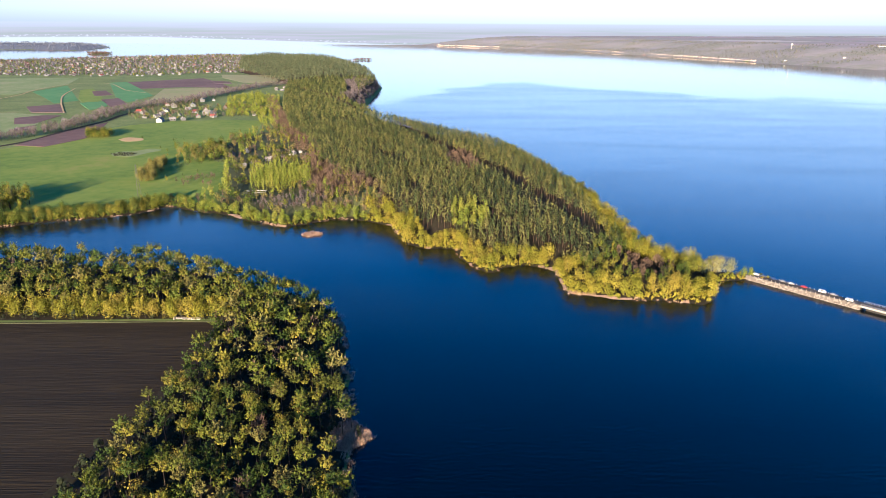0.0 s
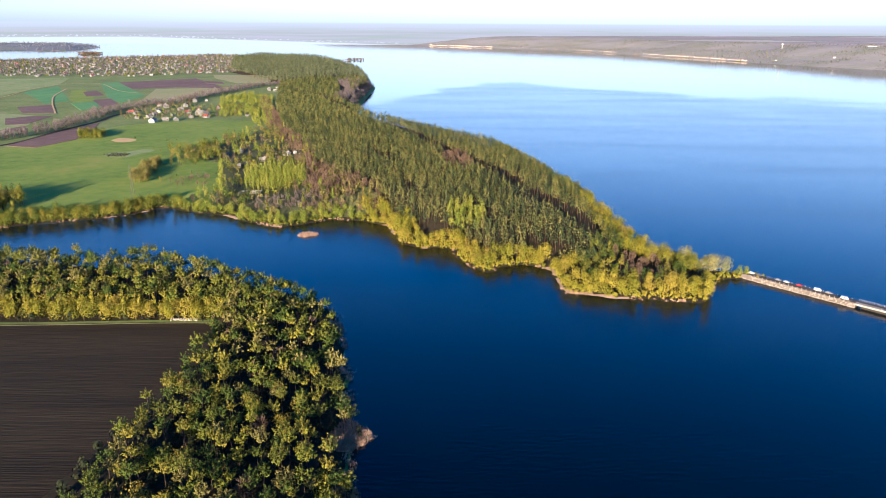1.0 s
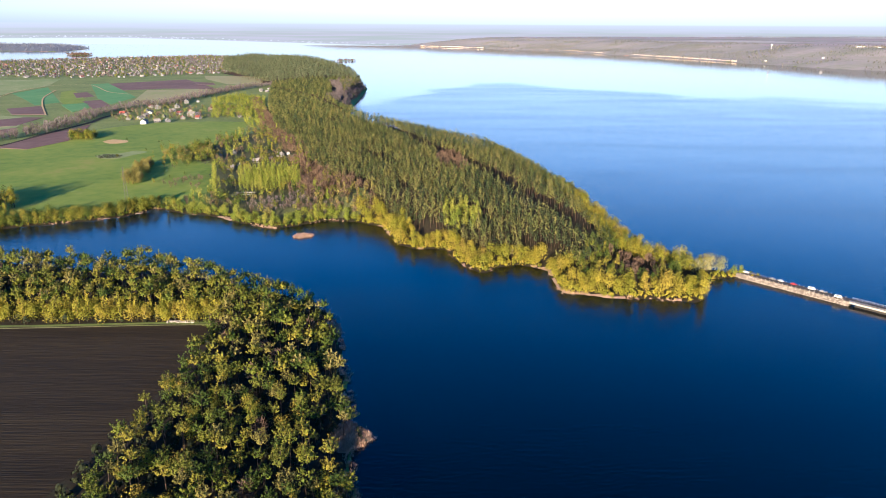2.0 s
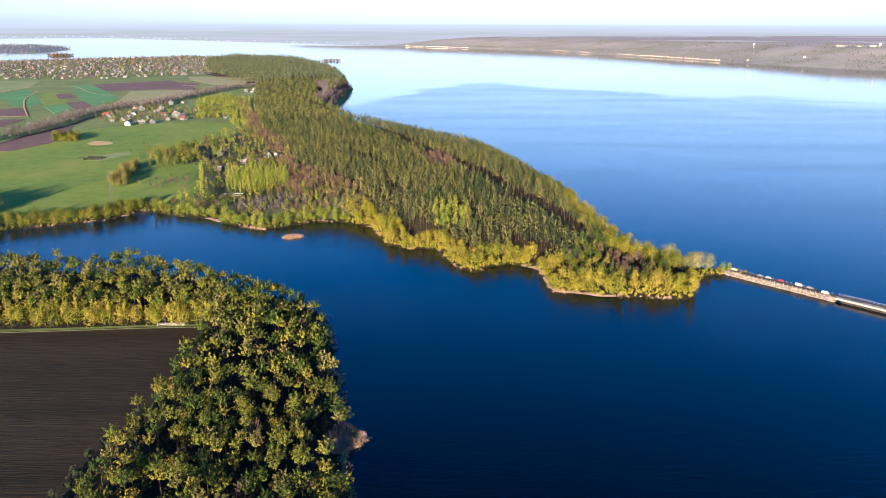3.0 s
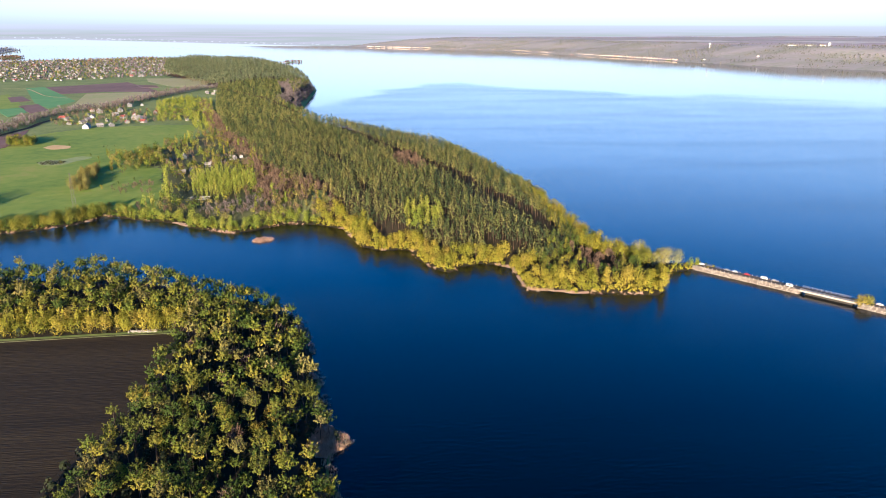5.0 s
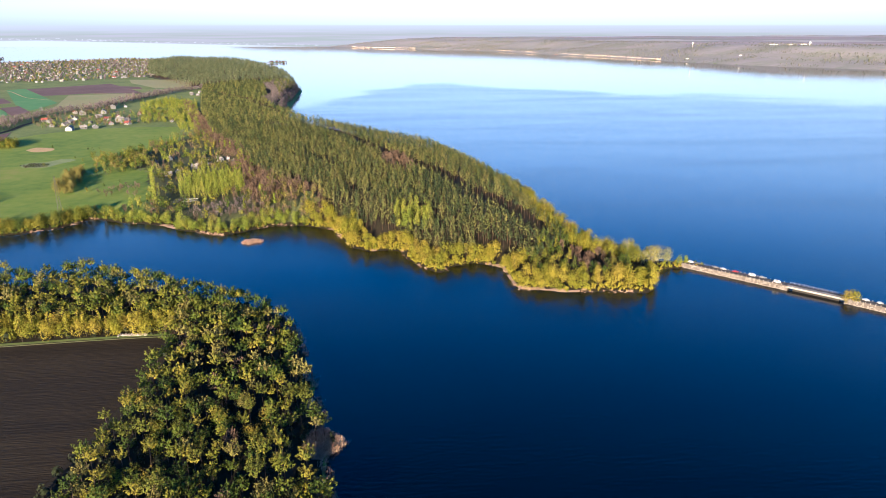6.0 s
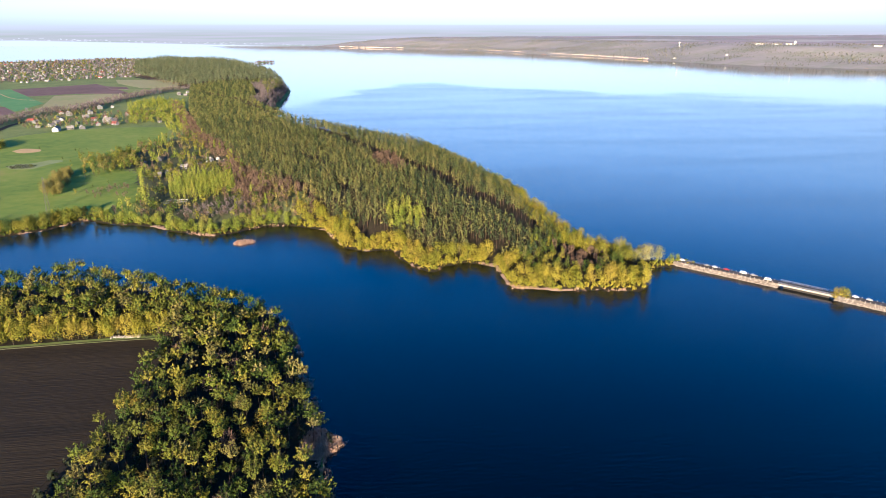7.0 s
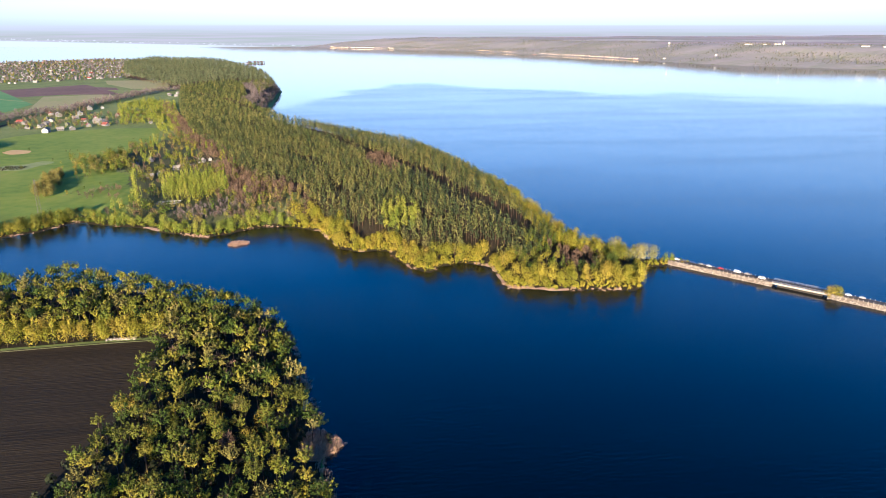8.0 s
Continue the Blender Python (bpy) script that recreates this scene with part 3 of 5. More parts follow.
def plumed(seed, h=13.0, w=7.0, plumes=13, count=30, size=0.7):
    """A wood tree: bare lower trunk and a domed tuft of leafy plumes that fan up and outwards at the top."""
    r = np.random.default_rng(seed)
    root = np.array([0, 0, h - w * 0.78])
    wood, ways, lengths, widths = [stick((0, 0, -0.5), root, h * 0.017, h * 0.009, 5)], [], [], []
    turn = r.uniform(0, 6.28)
    for k in range(plumes):
        a = turn + k * 2.4 + r.normal() * 0.2
        tilt = 1.30 * math.sqrt((k + 0.3) / plumes) * r.uniform(0.85, 1.1)
        way = np.array([math.sin(tilt) * math.cos(a), math.sin(tilt) * math.sin(a), math.cos(tilt)])
        ways.append(way)
        lengths.append(w * (0.76 * math.cos(tilt) ** 2 + 0.52 * math.sin(tilt) ** 2) * r.uniform(0.84, 1.12))
        widths.append(w * r.uniform(0.095, 0.135))
        if k % 3 == 0:
            wood.append(stick(root * 0.9, root + way * lengths[-1] * 0.7, h * 0.008, h * 0.003, 4))
    return joined(wood), brush_quads(r, [root] * plumes, ways, lengths, widths, count, size, root)


def poplar(seed, h=14.0, w=3.4, count=14, size=0.75):
    r = np.random.default_rng(seed)
    zs = np.linspace(h * 0.2, h * 0.93, 9)
    cs = [(r.normal() * 0.35, r.normal() * 0.35, z) for z in zs]
    rs = [(w / 2 * k, w / 2 * k, h * 0.09) for k in np.sin(np.linspace(0.7, 2.75, 9)) * r.uniform(0.8, 1.1, 9)]
    return stick((0, 0, -0.5), (0, 0, h * 0.85), h * 0.014, h * 0.004, 5), leaf_quads(r, cs, rs, count, size, 0.11, 0.2, (0, 0, h * 0.4), 0.3)


def pine(seed, h=12.0, w=4.8, tiers=4, count=10, size=1.0, low=0.48):
    """A plantation pine: a long clear stem and a domed crown of boughs at the top."""
    r = np.random.default_rng(seed)
    base = h * low
    k = np.linspace(0.0, 0.9, tiers)
    cs = [(r.normal() * 0.15, r.normal() * 0.15, base + (h - base) * q) for q in k]
    rs = [(w / 2 * f * r.uniform(0.88, 1.1), w / 2 * f * r.uniform(0.88, 1.1), (h - base) / tiers * 0.7) for f in np.sqrt(1.02 - k ** 1.7)]
    return stick((0, 0, -0.5), (0, 0, h * 0.9), h * 0.012, h * 0.004, 4), leaf_quads(r, cs, rs, count, size, 0.05, 0.25, (0, 0, base - 0.8), 0.6)


def bare(seed, h=11.0, w=6.0, count=150, limbs=7, thick=1.0):
    """A still leafless tree: limbs and a haze of thin twigs."""
    r = np.random.default_rng(seed)
    wood = [stick((0, 0, -0.4), (0, 0, h * 0.6), h * 0.016, h * 0.006, 5)]
    for k in range(limbs):
        a = r.uniform(0, 6.28)
        s = np.array([0, 0, h * r.uniform(0.2, 0.5)])
        e = np.array([math.cos(a) * w * 0.36, math.sin(a) * w * 0.36, h * r.uniform(0.6, 0.92)])
        wood.append(stick(s, e, h * 0.008, h * 0.002, 4))
    g = r.normal(size=(count, 3))
    g /= np.linalg.norm(g, axis=1)[:, None]
    rad = r.uniform(0.35, 1.0, (count, 1)) ** 0.5
    p = g * rad * np.array([w * 0.5, w * 0.5, h * 0.36]) + np.array([0, 0, h * 0.62])
    d = g + np.array([0, 0, 0.6]) + 0.4 * r.normal(size=(count, 3))
    d /= np.linalg.norm(d, axis=1)[:, None]
    u = np.cross(d, r.normal(size=(count, 3)))
    u /= np.linalg.norm(u, axis=1)[:, None]
    half, wide = r.uniform(0.5, 1.0, (count, 1)), r.uniform(0.10, 0.22, (count, 1)) * thick
    v = np.stack([p - d * half - u * wide, p - d * half + u * wide, p + d * half + u * wide * 0.4, p + d * half - u * wide * 0.4], 1).reshape(-1, 3)
    return joined(wood), (v, np.arange(count * 4).reshape(-1, 4))


def reed_tuft(seed, count=26, h=2.3, w=2.4, lean=(0.5, -0.2)):
    r = np.random.default_rng(seed)
    p = np.c_[r.normal(size=(count, 2)) * w * 0.35, np.full(count, -0.3)]
    d = np.c_[r.normal(size=(count, 2)) * 0.22 + np.asarray(lean) * 0.5, np.ones(count)]
    e = p + d * h * r.uniform(0.6, 1.1, (count, 1))
    a = r.uniform(0, 6.28, count)
    u = np.c_[np.cos(a), np.sin(a), np.zeros(count)] * 0.11
    v = np.stack([p - u, p + u, e + u * 0.5, e - u * 0.5], 1).reshape(-1, 3)
    return v, np.arange(count * 4).reshape(-1, 4)


SHAPES = {
    "broadleaf": [broadleaf(10 + k, h, w, c) for k, (h, w, c) in enumerate([(13.0, 6.6, 13), (14.0, 6.0, 12), (11.5, 6.4, 12), (13, 7.6, 15), (12, 5.4, 11), (14.5, 6.8, 14)])],
    "wood_tree": [plumed(110 + k, h, w, p, 29, 0.60) for k, (h, w, p) in enumerate([(13.2, 6.4, 13), (14.0, 5.8, 12), (12.5, 6.8, 14), (12.8, 5.4, 11), (13.8, 7.4, 16), (12, 6.2, 12)])],
    "back_tree": [plumed(110 + k, h, w, p, 15, 1.0) for k, (h, w, p) in enumerate([(13.2, 6.2, 12), (14.0, 5.6, 11), (12.5, 6.6, 13), (12.8, 5.0, 10), (13.8, 7.2, 13), (12, 5.8, 11)])],
    "garden": [broadleaf(20 + k, h, w, c, 9, 1.25, 0.05, limbs=1) for k, (h, w, c) in enumerate([(11, 8, 10), (12, 7.5, 10), (9, 8.5, 10), (13, 5, 8)])],
    "willow": [broadleaf(30 + k, h, w, c, 40, 0.66, -0.12, 0.85, lump=1.25) for k, (h, w, c) in enumerate([(9.5, 8.5, 11), (10.5, 7.5, 10), (8.5, 9.5, 12), (11, 8.5, 11)])],
    "poplar": [poplar(50 + k, h, w) for k, (h, w) in enumerate([(14, 3.6), (13, 3.0), (15, 3.4)])],
    "pine": [pine(60 + k, h, w, 5, 8, 1.05) for k, (h, w) in enumerate([(12.5, 4.5), (12, 4.9), (12.8, 4.3), (11.5, 4.7), (12.2, 4.0)])],
    "far_pine": [pine(70 + k, 13, 5.6, 3, 8, 1.8, 0.55) for k in range(3)],
    "bare": [bare(80 + k, h, w) for k, (h, w) in enumerate([(11, 6), (12, 5.2), (9.5, 6.5)])],
    "far_bare": [bare(84 + k, h, w, 62, 3, 1.6) for k, (h, w) in enumerate([(11, 6), (12, 5.2), (9.5, 6.5)])],
    "far_bush": [broadleaf(90 + k, 9, 9, 5, 3, 4.2, 0.05, limbs=0) for k in range(3)],
    "low_bush": [broadleaf(98 + k, 3.2, 3.6, 4, 7, 1.0, 0.0, limbs=0) for k in range(3)],
    "bush": [broadleaf(95 + k, 4, 4, 6, 12, 0.7, 0.02) for k in range(3)],
}


def spots(poly, step, seed, keep=None, jitter=0.42):
    """Uneven places in a polygon, about one step apart."""
    r = np.random.default_rng(seed)
    p = np.asarray(poly, float)
    gx, gy = np.meshgrid(np.arange(p[:, 0].min(), p[:, 0].max(), step), np.arange(p[:, 1].min(), p[:, 1].max(), step * 0.9))
    gx[1::2] += step / 2
    x, y = gx.ravel(), gy.ravel()
    x, y = x + r.uniform(-jitter, jitter, len(x)) * step, y + r.uniform(-jitter, jitter, len(x)) * step
    ok = inside(poly, x, y)
    if keep is not None:
        ok &= keep(x, y)
    return np.stack([x[ok], y[ok]], -1)


def joined_trees(name, kind, places, leaf, wood, label, category, scale=(0.8, 1.15), seed=1, sink=0.0, group=""):
    """Many trees as one growth: crowns and trunks in one mesh."""
    r = np.random.default_rng(seed)
    if not len(places):
        return None
    pick = r.integers(len(SHAPES[kind]), size=len(places))
    z = land(places[:, 0], places[:, 1]) - sink
    V, Q, I, T, base = [], [], [], [], 0
    for k, (trunk, crown) in enumerate(SHAPES[kind]):
        at = np.nonzero(pick == k)[0]
        if not len(at):
            continue
        v, q = joined([trunk, crown])
        idx = np.r_[np.zeros(len(trunk[1]), int), np.ones(len(crown[1]), int)]
        a, s = r.uniform(0, 6.28, len(at)), r.uniform(*scale, len(at))
        sz = s * r.uniform(0.88, 1.15, len(at))
        ca, sa = np.cos(a)[:, None], np.sin(a)[:, None]
        x = (v[None, :, 0] * ca - v[None, :, 1] * sa) * s[:, None] + places[at, 0][:, None]
        y = (v[None, :, 0] * sa + v[None, :, 1] * ca) * s[:, None] + places[at, 1][:, None]
        zz = v[None, :, 2] * sz[:, None] + z[at][:, None]
        V.append(np.stack([x, y, zz], -1).reshape(-1, 3))
        Q.append((q[None] + (np.arange(len(at)) * len(v))[:, None, None] + base).reshape(-1, 4))
        I.append(np.tile(idx, len(at)))
        T.append(np.repeat(r.uniform(0, 1, len(at)), len(v)))
        base += len(at) * len(v)
    me = quads_mesh(name, np.concatenate(V), np.concatenate(Q), [wood, leaf], np.concatenate(I), np.concatenate(T))
    return tagged(new(name, me), label, category, group, "stuff")


def single_trees(name, kind, places, leaf, wood, label, category, group, scale=(0.8, 1.15), seed=1):
    """Trees that stand as things of their own, each with trunk and crown."""
    r = np.random.default_rng(seed)
    firsts = []
    for trunk, crown in SHAPES[kind]:
        firsts.append((quads_mesh("trunk", *trunk, [wood]), quads_mesh("crown", *crown, [leaf])))
    z = land(places[:, 0], places[:, 1])
    made = {}
    for (x, y), h in zip(places, z):
        k = int(r.integers(len(firsts)))
        s = r.uniform(*scale)
        size = Vector((s, s, s * r.uniform(0.88, 1.15)))
        turn = Euler((r.normal() * 0.03, r.normal() * 0.03, r.uniform(0, 6.28)))
        if k in made:
            first = made[k].scale
            copy_thing(made[k], Matrix.LocRotScale((x, y, h), turn, Vector((size.x / first.x, size.y / first.y, size.z / first.z))))
            continue
        ob = new(name)
        mesh_part("trunk", firsts[k][0], ob)
        mesh_part("crown", firsts[k][1], ob)
        ob.matrix_basis = Matrix.LocRotScale((x, y, h), turn, size)
        made[k] = tagged(ob, label, category, group)


# ---- fields and tracks ----
NEAR_Z, MAIN_Z = 2.24, 3.75
patch("field", NEAR_FIELD, NEAR_Z, NEARPLOUGH, "freshly ploughed black soil field with straight furrows")
patch("meadow", MEADOW_AREA, MAIN_Z - 0.11, MEADOW, "bright green spring meadow behind the bay", "meadow")
patch("field", [(-915, 1549), (-920, 1709), (-725, 1379), (-747, 1329), (-834, 1447)], MAIN_Z, CROP, "dark green winter wheat field")
patch("field", [(-829, 1591), (-823, 1639), (-713, 1452), (-625, 1287), (-626, 1224), (-743, 1413)], MAIN_Z + 0.1, MEADOW, "light green grass strip in the fields")
patch("field", [(-702, 1336), (-667, 1368), (-625, 1287), (-626, 1224)], MAIN_Z + 0.3, CROP, "small green wheat plot")
patch("field", [(-856, 1794), (-826, 1825), (-617, 1481), (-614, 1350), (-685, 1453)], MAIN_Z, CROP, "green winter wheat field in strips")
patch("field", [(-690, 1397), (-665, 1424), (-601, 1318), (-611, 1272)], MAIN_Z + 0.3, PLOUGH, "brown ploughed strip between wheat")
patch("field", [(-788, 1562), (-768, 1585), (-708, 1490), (-733, 1462)], MAIN_Z + 0.3, PLOUGH, "small brown ploughed plot")
patch("field", [(-767, 1271), (-728, 1314), (-651, 1189), (-710, 1188)], MAIN_Z + 0.2, PLOUGH, "brown ploughed plot beside the track")
patch("field", [(-697, 1118), (-671, 1151), (-638, 1152), (-628, 1054), (-654, 1045)], MAIN_Z + 0.2, PLOUGH, "dark ploughed strip near the hedge")
patch("field", [(-631, 1007), (-616, 1038), (-604, 989), (-615, 980)], MAIN_Z + 0.2, PLOUGH, "narrow dark ploughed strip")
patch("field", [(-916, 1172), (-731, 1180), (-670, 1159), (-621, 1050), (-609, 971), (-800, 900)], MAIN_Z, PASTURE, "green pasture beyond the hedge")
patch("field", [(-818, 1813), (-670, 1960), (-578, 1810), (-495, 1653), (-547, 1675), (-629, 1682), (-708, 1634)], MAIN_Z, PLOUGH, "brown ploughed field before the village")
patch("field", [(-621, 1876), (-563, 1848), (-537, 1781), (-582, 1791)], MAIN_Z + 0.3, PLOUGH, "brown strip in the dry grass")
patch("field", [(-656, 1640), (-556, 1666), (-414, 1736), (-464, 1599), (-513, 1400), (-572, 1326)], MAIN_Z, STUBBLE, "pale dry grass field")
patch("field", [(-544, 862), (-538, 977), (-524, 1073), (-498, 993), (-482, 915), (-501, 852)], MAIN_Z + 0.2, PLOUGH, "brown ploughed strip along the ditch")
patch("field", [(-1500, 1750), (-1250, 1900), (-1013, 1953), (-934, 1735), (-919, 1487), (-1300, 1350)], MAIN_Z, PASTURE, "wide green pasture before the village")
patch("field", [(-662, 2097), (-458, 2090), (-425, 1819), (-517, 1814), (-620, 1974)], MAIN_Z, STUBBLE, "pale dry grass beside the pines")
patch("clearing", smooth_line([(-434, 910), (-430, 927), (-416, 925), (-403, 917), (-401, 901), (-418, 895), (-434, 910)], 4)[:-1], MAIN_Z - 0.04, TRACK, "bare sandy patch in the meadow", "ground")
patch("clearing", smooth_line([(-397, 807), (-391, 821), (-375, 825), (-363, 842), (-346, 834), (-356, 811), (-363, 792), (-384, 792), (-397, 807)], 4)[:-1], MAIN_Z - 0.04, PASTURE, "patch of dead grass and rubble", "ground")
ribbon("verge", [(-700, 324), (-400, 330), (-234, 331.5), (-152, 334.3), (-118, 334.8)], 2.6, 2.30, SOIL, "grassy verge at the edge of the field", "verge")
ribbon("track", [(-700, 321.5), (-400, 327.5), (-233, 329.0), (-152, 331.7), (-120, 332)], 0.9, 2.34, STUBBLE, "pale dirt track along the ploughed field", "track")
ribbon("ditch", DITCH_LINE, 9.0, MAIN_Z + 0.1, LITTER, "dark drainage ditch beside the hedge", "ditch")
ribbon("track", [(-897, 1287), (-898, 1457), (-927, 1570), (-938, 1658), (-931, 1745), (-890, 1775), (-833, 1756), (-726, 1596), (-655, 1537)], 2.6, MAIN_Z + 0.5, TRACK, "pale farm track between fields", "track")
ribbon("track", [(-650, 1182), (-711, 1289), (-733, 1329), (-803, 1468), (-860, 1629)], 2.6, MAIN_Z + 0.6, TRACK, "pale farm track between crops", "track")

# ---- woods ----
near_sd = lambda x, y: signed(NEAR_LAND, x, y)
main_sd = lambda x, y: signed(MAIN_LAND, x, y)


def ragged_gap(x, y, size, level, seed=0):
    return ripple(x, y, size, seed) > level


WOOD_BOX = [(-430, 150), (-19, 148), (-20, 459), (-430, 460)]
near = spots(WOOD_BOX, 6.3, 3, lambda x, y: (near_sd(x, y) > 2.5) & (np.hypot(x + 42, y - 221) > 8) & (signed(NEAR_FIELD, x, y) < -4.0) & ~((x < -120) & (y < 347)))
near = near[(near[:, 1] > 290) | (np.random.default_rng(9).uniform(size=len(near)) > 0.12)]
near = near[np.argsort(near[:, 1])]
first, rest = near[near[:, 0] > -150][:250], None
taken = {tuple(p) for p in first}
rest = np.array([p for p in near if tuple(p) not in taken])
mix = np.random.default_rng(5).uniform(size=len(first))
single_trees("broadleaf_tree", "wood_tree", first[mix < 0.78], LEAF, BARK, "broad-crowned tree in young yellow-green leaf in the lakeside wood", "tree", "trees of the near wood", (0.88, 1.12), 11)
single_trees("bare_tree", "bare", first[mix >= 0.96], TWIG, BARK, "still leafless brown tree among the lakeside wood", "tree", "trees of the near wood", (0.8, 1.15), 12)
single_trees("ash_tree", "wood_tree", first[(mix >= 0.78) & (mix < 0.88)], BUD, BARK, "tan budding ash tree in the lakeside wood", "tree", "trees of the near wood", (0.88, 1.12), 177)
single_trees("willow_tree", "willow", first[(mix >= 0.88) & (mix < 0.96)], WILLOW, BARK, "yellow-leaved willow in the lakeside wood", "tree", "trees of the near wood", (0.75, 1.05), 13)
mix = np.random.default_rng(6).uniform(size=len(rest))
joined_trees("near_wood", "back_tree", rest[mix < 0.80], LEAF, BARK, "dense lakeside wood in young yellow-green leaf", "wood", (0.88, 1.12), 14)
joined_trees("bare_wood", "far_bare", rest[mix >= 0.95], TWIG, BARK, "leafless brown trees scattered through the wood", "wood", (0.8, 1.1), 15)
joined_trees("near_wood", "back_tree", rest[(mix >= 0.80) & (mix < 0.95)], BUD, BARK, "tan budding trees through the lakeside wood", "wood", (0.88, 1.12), 178)
# bushes added to fill the gaps with that shade colour
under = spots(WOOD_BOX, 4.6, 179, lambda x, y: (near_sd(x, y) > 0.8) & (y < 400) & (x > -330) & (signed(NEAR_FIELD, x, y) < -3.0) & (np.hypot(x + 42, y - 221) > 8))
joined_trees("undergrowth", "low_bush", under[::2], SHADE, BARK, "dense undergrowth holding the painted dark of the gaps between trees", "undergrowth", (0.9, 1.7), 180)
edge = spots([(-330, 337), (-117, 334), (-117, 349), (-330, 352)], 4.2, 16)
single_trees("maple_tree", "willow", edge[::2], WILLOW, BARK, "leafy yellow-green tree in the belt along the field", "tree", "tree belt by the field", (0.8, 1.1), 17)
single_trees("poplar_tree", "poplar", edge[1::2], WILLOW, BARK, "slender yellow-green poplar in the belt along the field", "tree", "tree belt by the field", (0.75, 0.95), 18)

fringe_ok = lambda x, y: (land(x, y) > 0.05) & (bay_side(x, y) < 7) & ragged_gap(x, y, 8, -0.55, 3)
# shore trees of the bay and of the wooded point
SHORE_BAND = [(-430, 480), (-203, 537), (-61, 499), (1, 399), (62, 354), (222, 356), (223, 432), (155, 482), (1, 500), (-61, 580), (-234, 607), (-436, 554)]
bay_side = lambda x, y: to_line(BAY_SHORE, x, y)
shore = spots(SHORE_BAND, 7.4, 21, lambda x, y: (land(x, y) > 0.02) & (bay_side(x, y) < 15) & (x > -62) & (x < 168))
single_trees("willow_tree", "willow", shore, WILLOW, BARK, "rounded willow in golden young leaf on the shore", "tree", "shore willows", (0.70, 1.35), 22)
shore = spots(SHORE_BAND, 6.8, 23, lambda x, y: (land(x, y) > 0.02) & (bay_side(x, y) < 15) & (x <= -62) & (x > -232))
single_trees("alder_tree", "willow", shore, FRESH, BARK, "low leafy yellow-green tree on the bay shore", "tree", "bay shore trees", (0.55, 1.0), 24)
shore = spots(SHORE_BAND, 5.4, 25, lambda x, y: (land(x, y) > 0.15) & (bay_side(x, y) < 14) & (x <= -240))
single_trees("alder_tree", "willow", shore, LEAF, BARK, "leafy tree in the row along the bay", "tree", "bay shore trees", (0.85, 1.3), 26)
joined_trees("shore_bushes", "low_bush", spots(SHORE_BAND, 2.9, 181, lambda x, y: fringe_ok(x, y) & (x > -62)), WILLOW, BARK, "low golden bushes at the water", "scrub", (0.6, 1.2), 182)
joined_trees("shore_bushes", "low_bush", spots(SHORE_BAND, 2.9, 184, lambda x, y: fringe_ok(x, y) & (x <= -62)), LEAF, BARK, "low green bushes at the bay shore", "scrub", (0.6, 1.2), 185)
point = spots([(75, 371), (155, 362), (181, 401), (145, 446), (122, 471), (99, 440), (83, 410)], 6.5, 27, lambda x, y: (main_sd(x, y) > 4) & (bay_side(x, y) >= 17))
hollow = inside([(114, 440), (154, 420), (144, 392), (118, 398)], point[:, 0], point[:, 1])
single_trees("bare_tree", "bare", point[hollow], TWIG, BARK, "leafless brown alder on the wooded point", "tree", "trees of the point", (0.45, 0.75), 28)
single_trees("alder_tree", "broadleaf", point[~hollow], LEAF, BARK, "yellow-green tree on the wooded point", "tree", "trees of the point", (0.65, 1.0), 29)
lake_side = spots([(103, 420), (222, 381), (223, 442), (156, 645), (104, 766), (62, 806), (83, 643), (114, 542)], 6.5, 31,
                  lambda x, y: (main_sd(x, y) > 2.5) & (main_sd(x, y) < 24) & (bay_side(x, y) > 14) & ragged_gap(x, y, 14, -0.45))
single_trees("white_willow_tree", "willow", lake_side, WILLOW, BARK, "broad willow in golden leaf on the lake shore", "tree", "lake shore willows", (0.85, 1.3), 32)
SHAPES["big_willow"] = [broadleaf(230 + k, h, w, c, 42, 0.8, -0.05, 0.8, lump=1.05) for k, (h, w, c) in enumerate([(12, 13, 17), (11, 14.5, 19), (13, 12, 16)])]
broad = np.array([(124, 656), (134, 645), (120, 593), (131, 575), (133, 530), (142, 514), (131, 489), (136, 470), (143, 458)])
single_trees("white_willow_tree", "big_willow", broad, WILLOW, BARK, "large domed willow in golden leaf leaning over the lake", "tree", "lake shore willows", (0.85, 1.15), 232)
neck = np.array([(157, 432), (163, 425), (168, 428), (172, 418), (176, 422), (178, 414), (182, 417), (184, 410), (187, 413), (169, 410)])
single_trees("white_willow_tree", "willow", neck, SILVER, BARK, "pale silvery willow on the neck of the point", "tree", "trees of the neck", (0.85, 1.25), 133)
tall = spots([(-411, 514), (-357, 527), (-350, 579), (-400, 589), (-436, 554)], 8, 134, lambda x, y: main_sd(x, y) > 3)
single_trees("ash_tree", "broadleaf", tall, LEAF, BARK, "tall leafy tree in the group by the bay", "tree", "tall trees by the bay", (1.0, 1.4), 135)
neck = np.array([(193, 408), (197, 406.7)])
single_trees("willow_tree", "willow", neck, FRESH, BARK, "small leafy tree at the end of the causeway", "tree", "causeway trees", (0.5, 0.72), 33)

# the pine plantation, with gaps where trees have fallen
GAPS = [((-71, 734), (-40, 678), 6), ((-80, 606), (-80, 612), 8), ((-60, 590), (-62, 598), 6), ((-31, 589), (-18, 552), 5), ((60, 545), (74, 520), 5), ((-140, 1000), (-120, 960), 8), ((-8, 640), (4, 622), 4)]


def gaps(x, y):
    return np.any([to_line((a, b), x, y) < wide * (1.0 + 0.5 * ripple(x, y, 9, 1)) for a, b, wide in GAPS], 0)


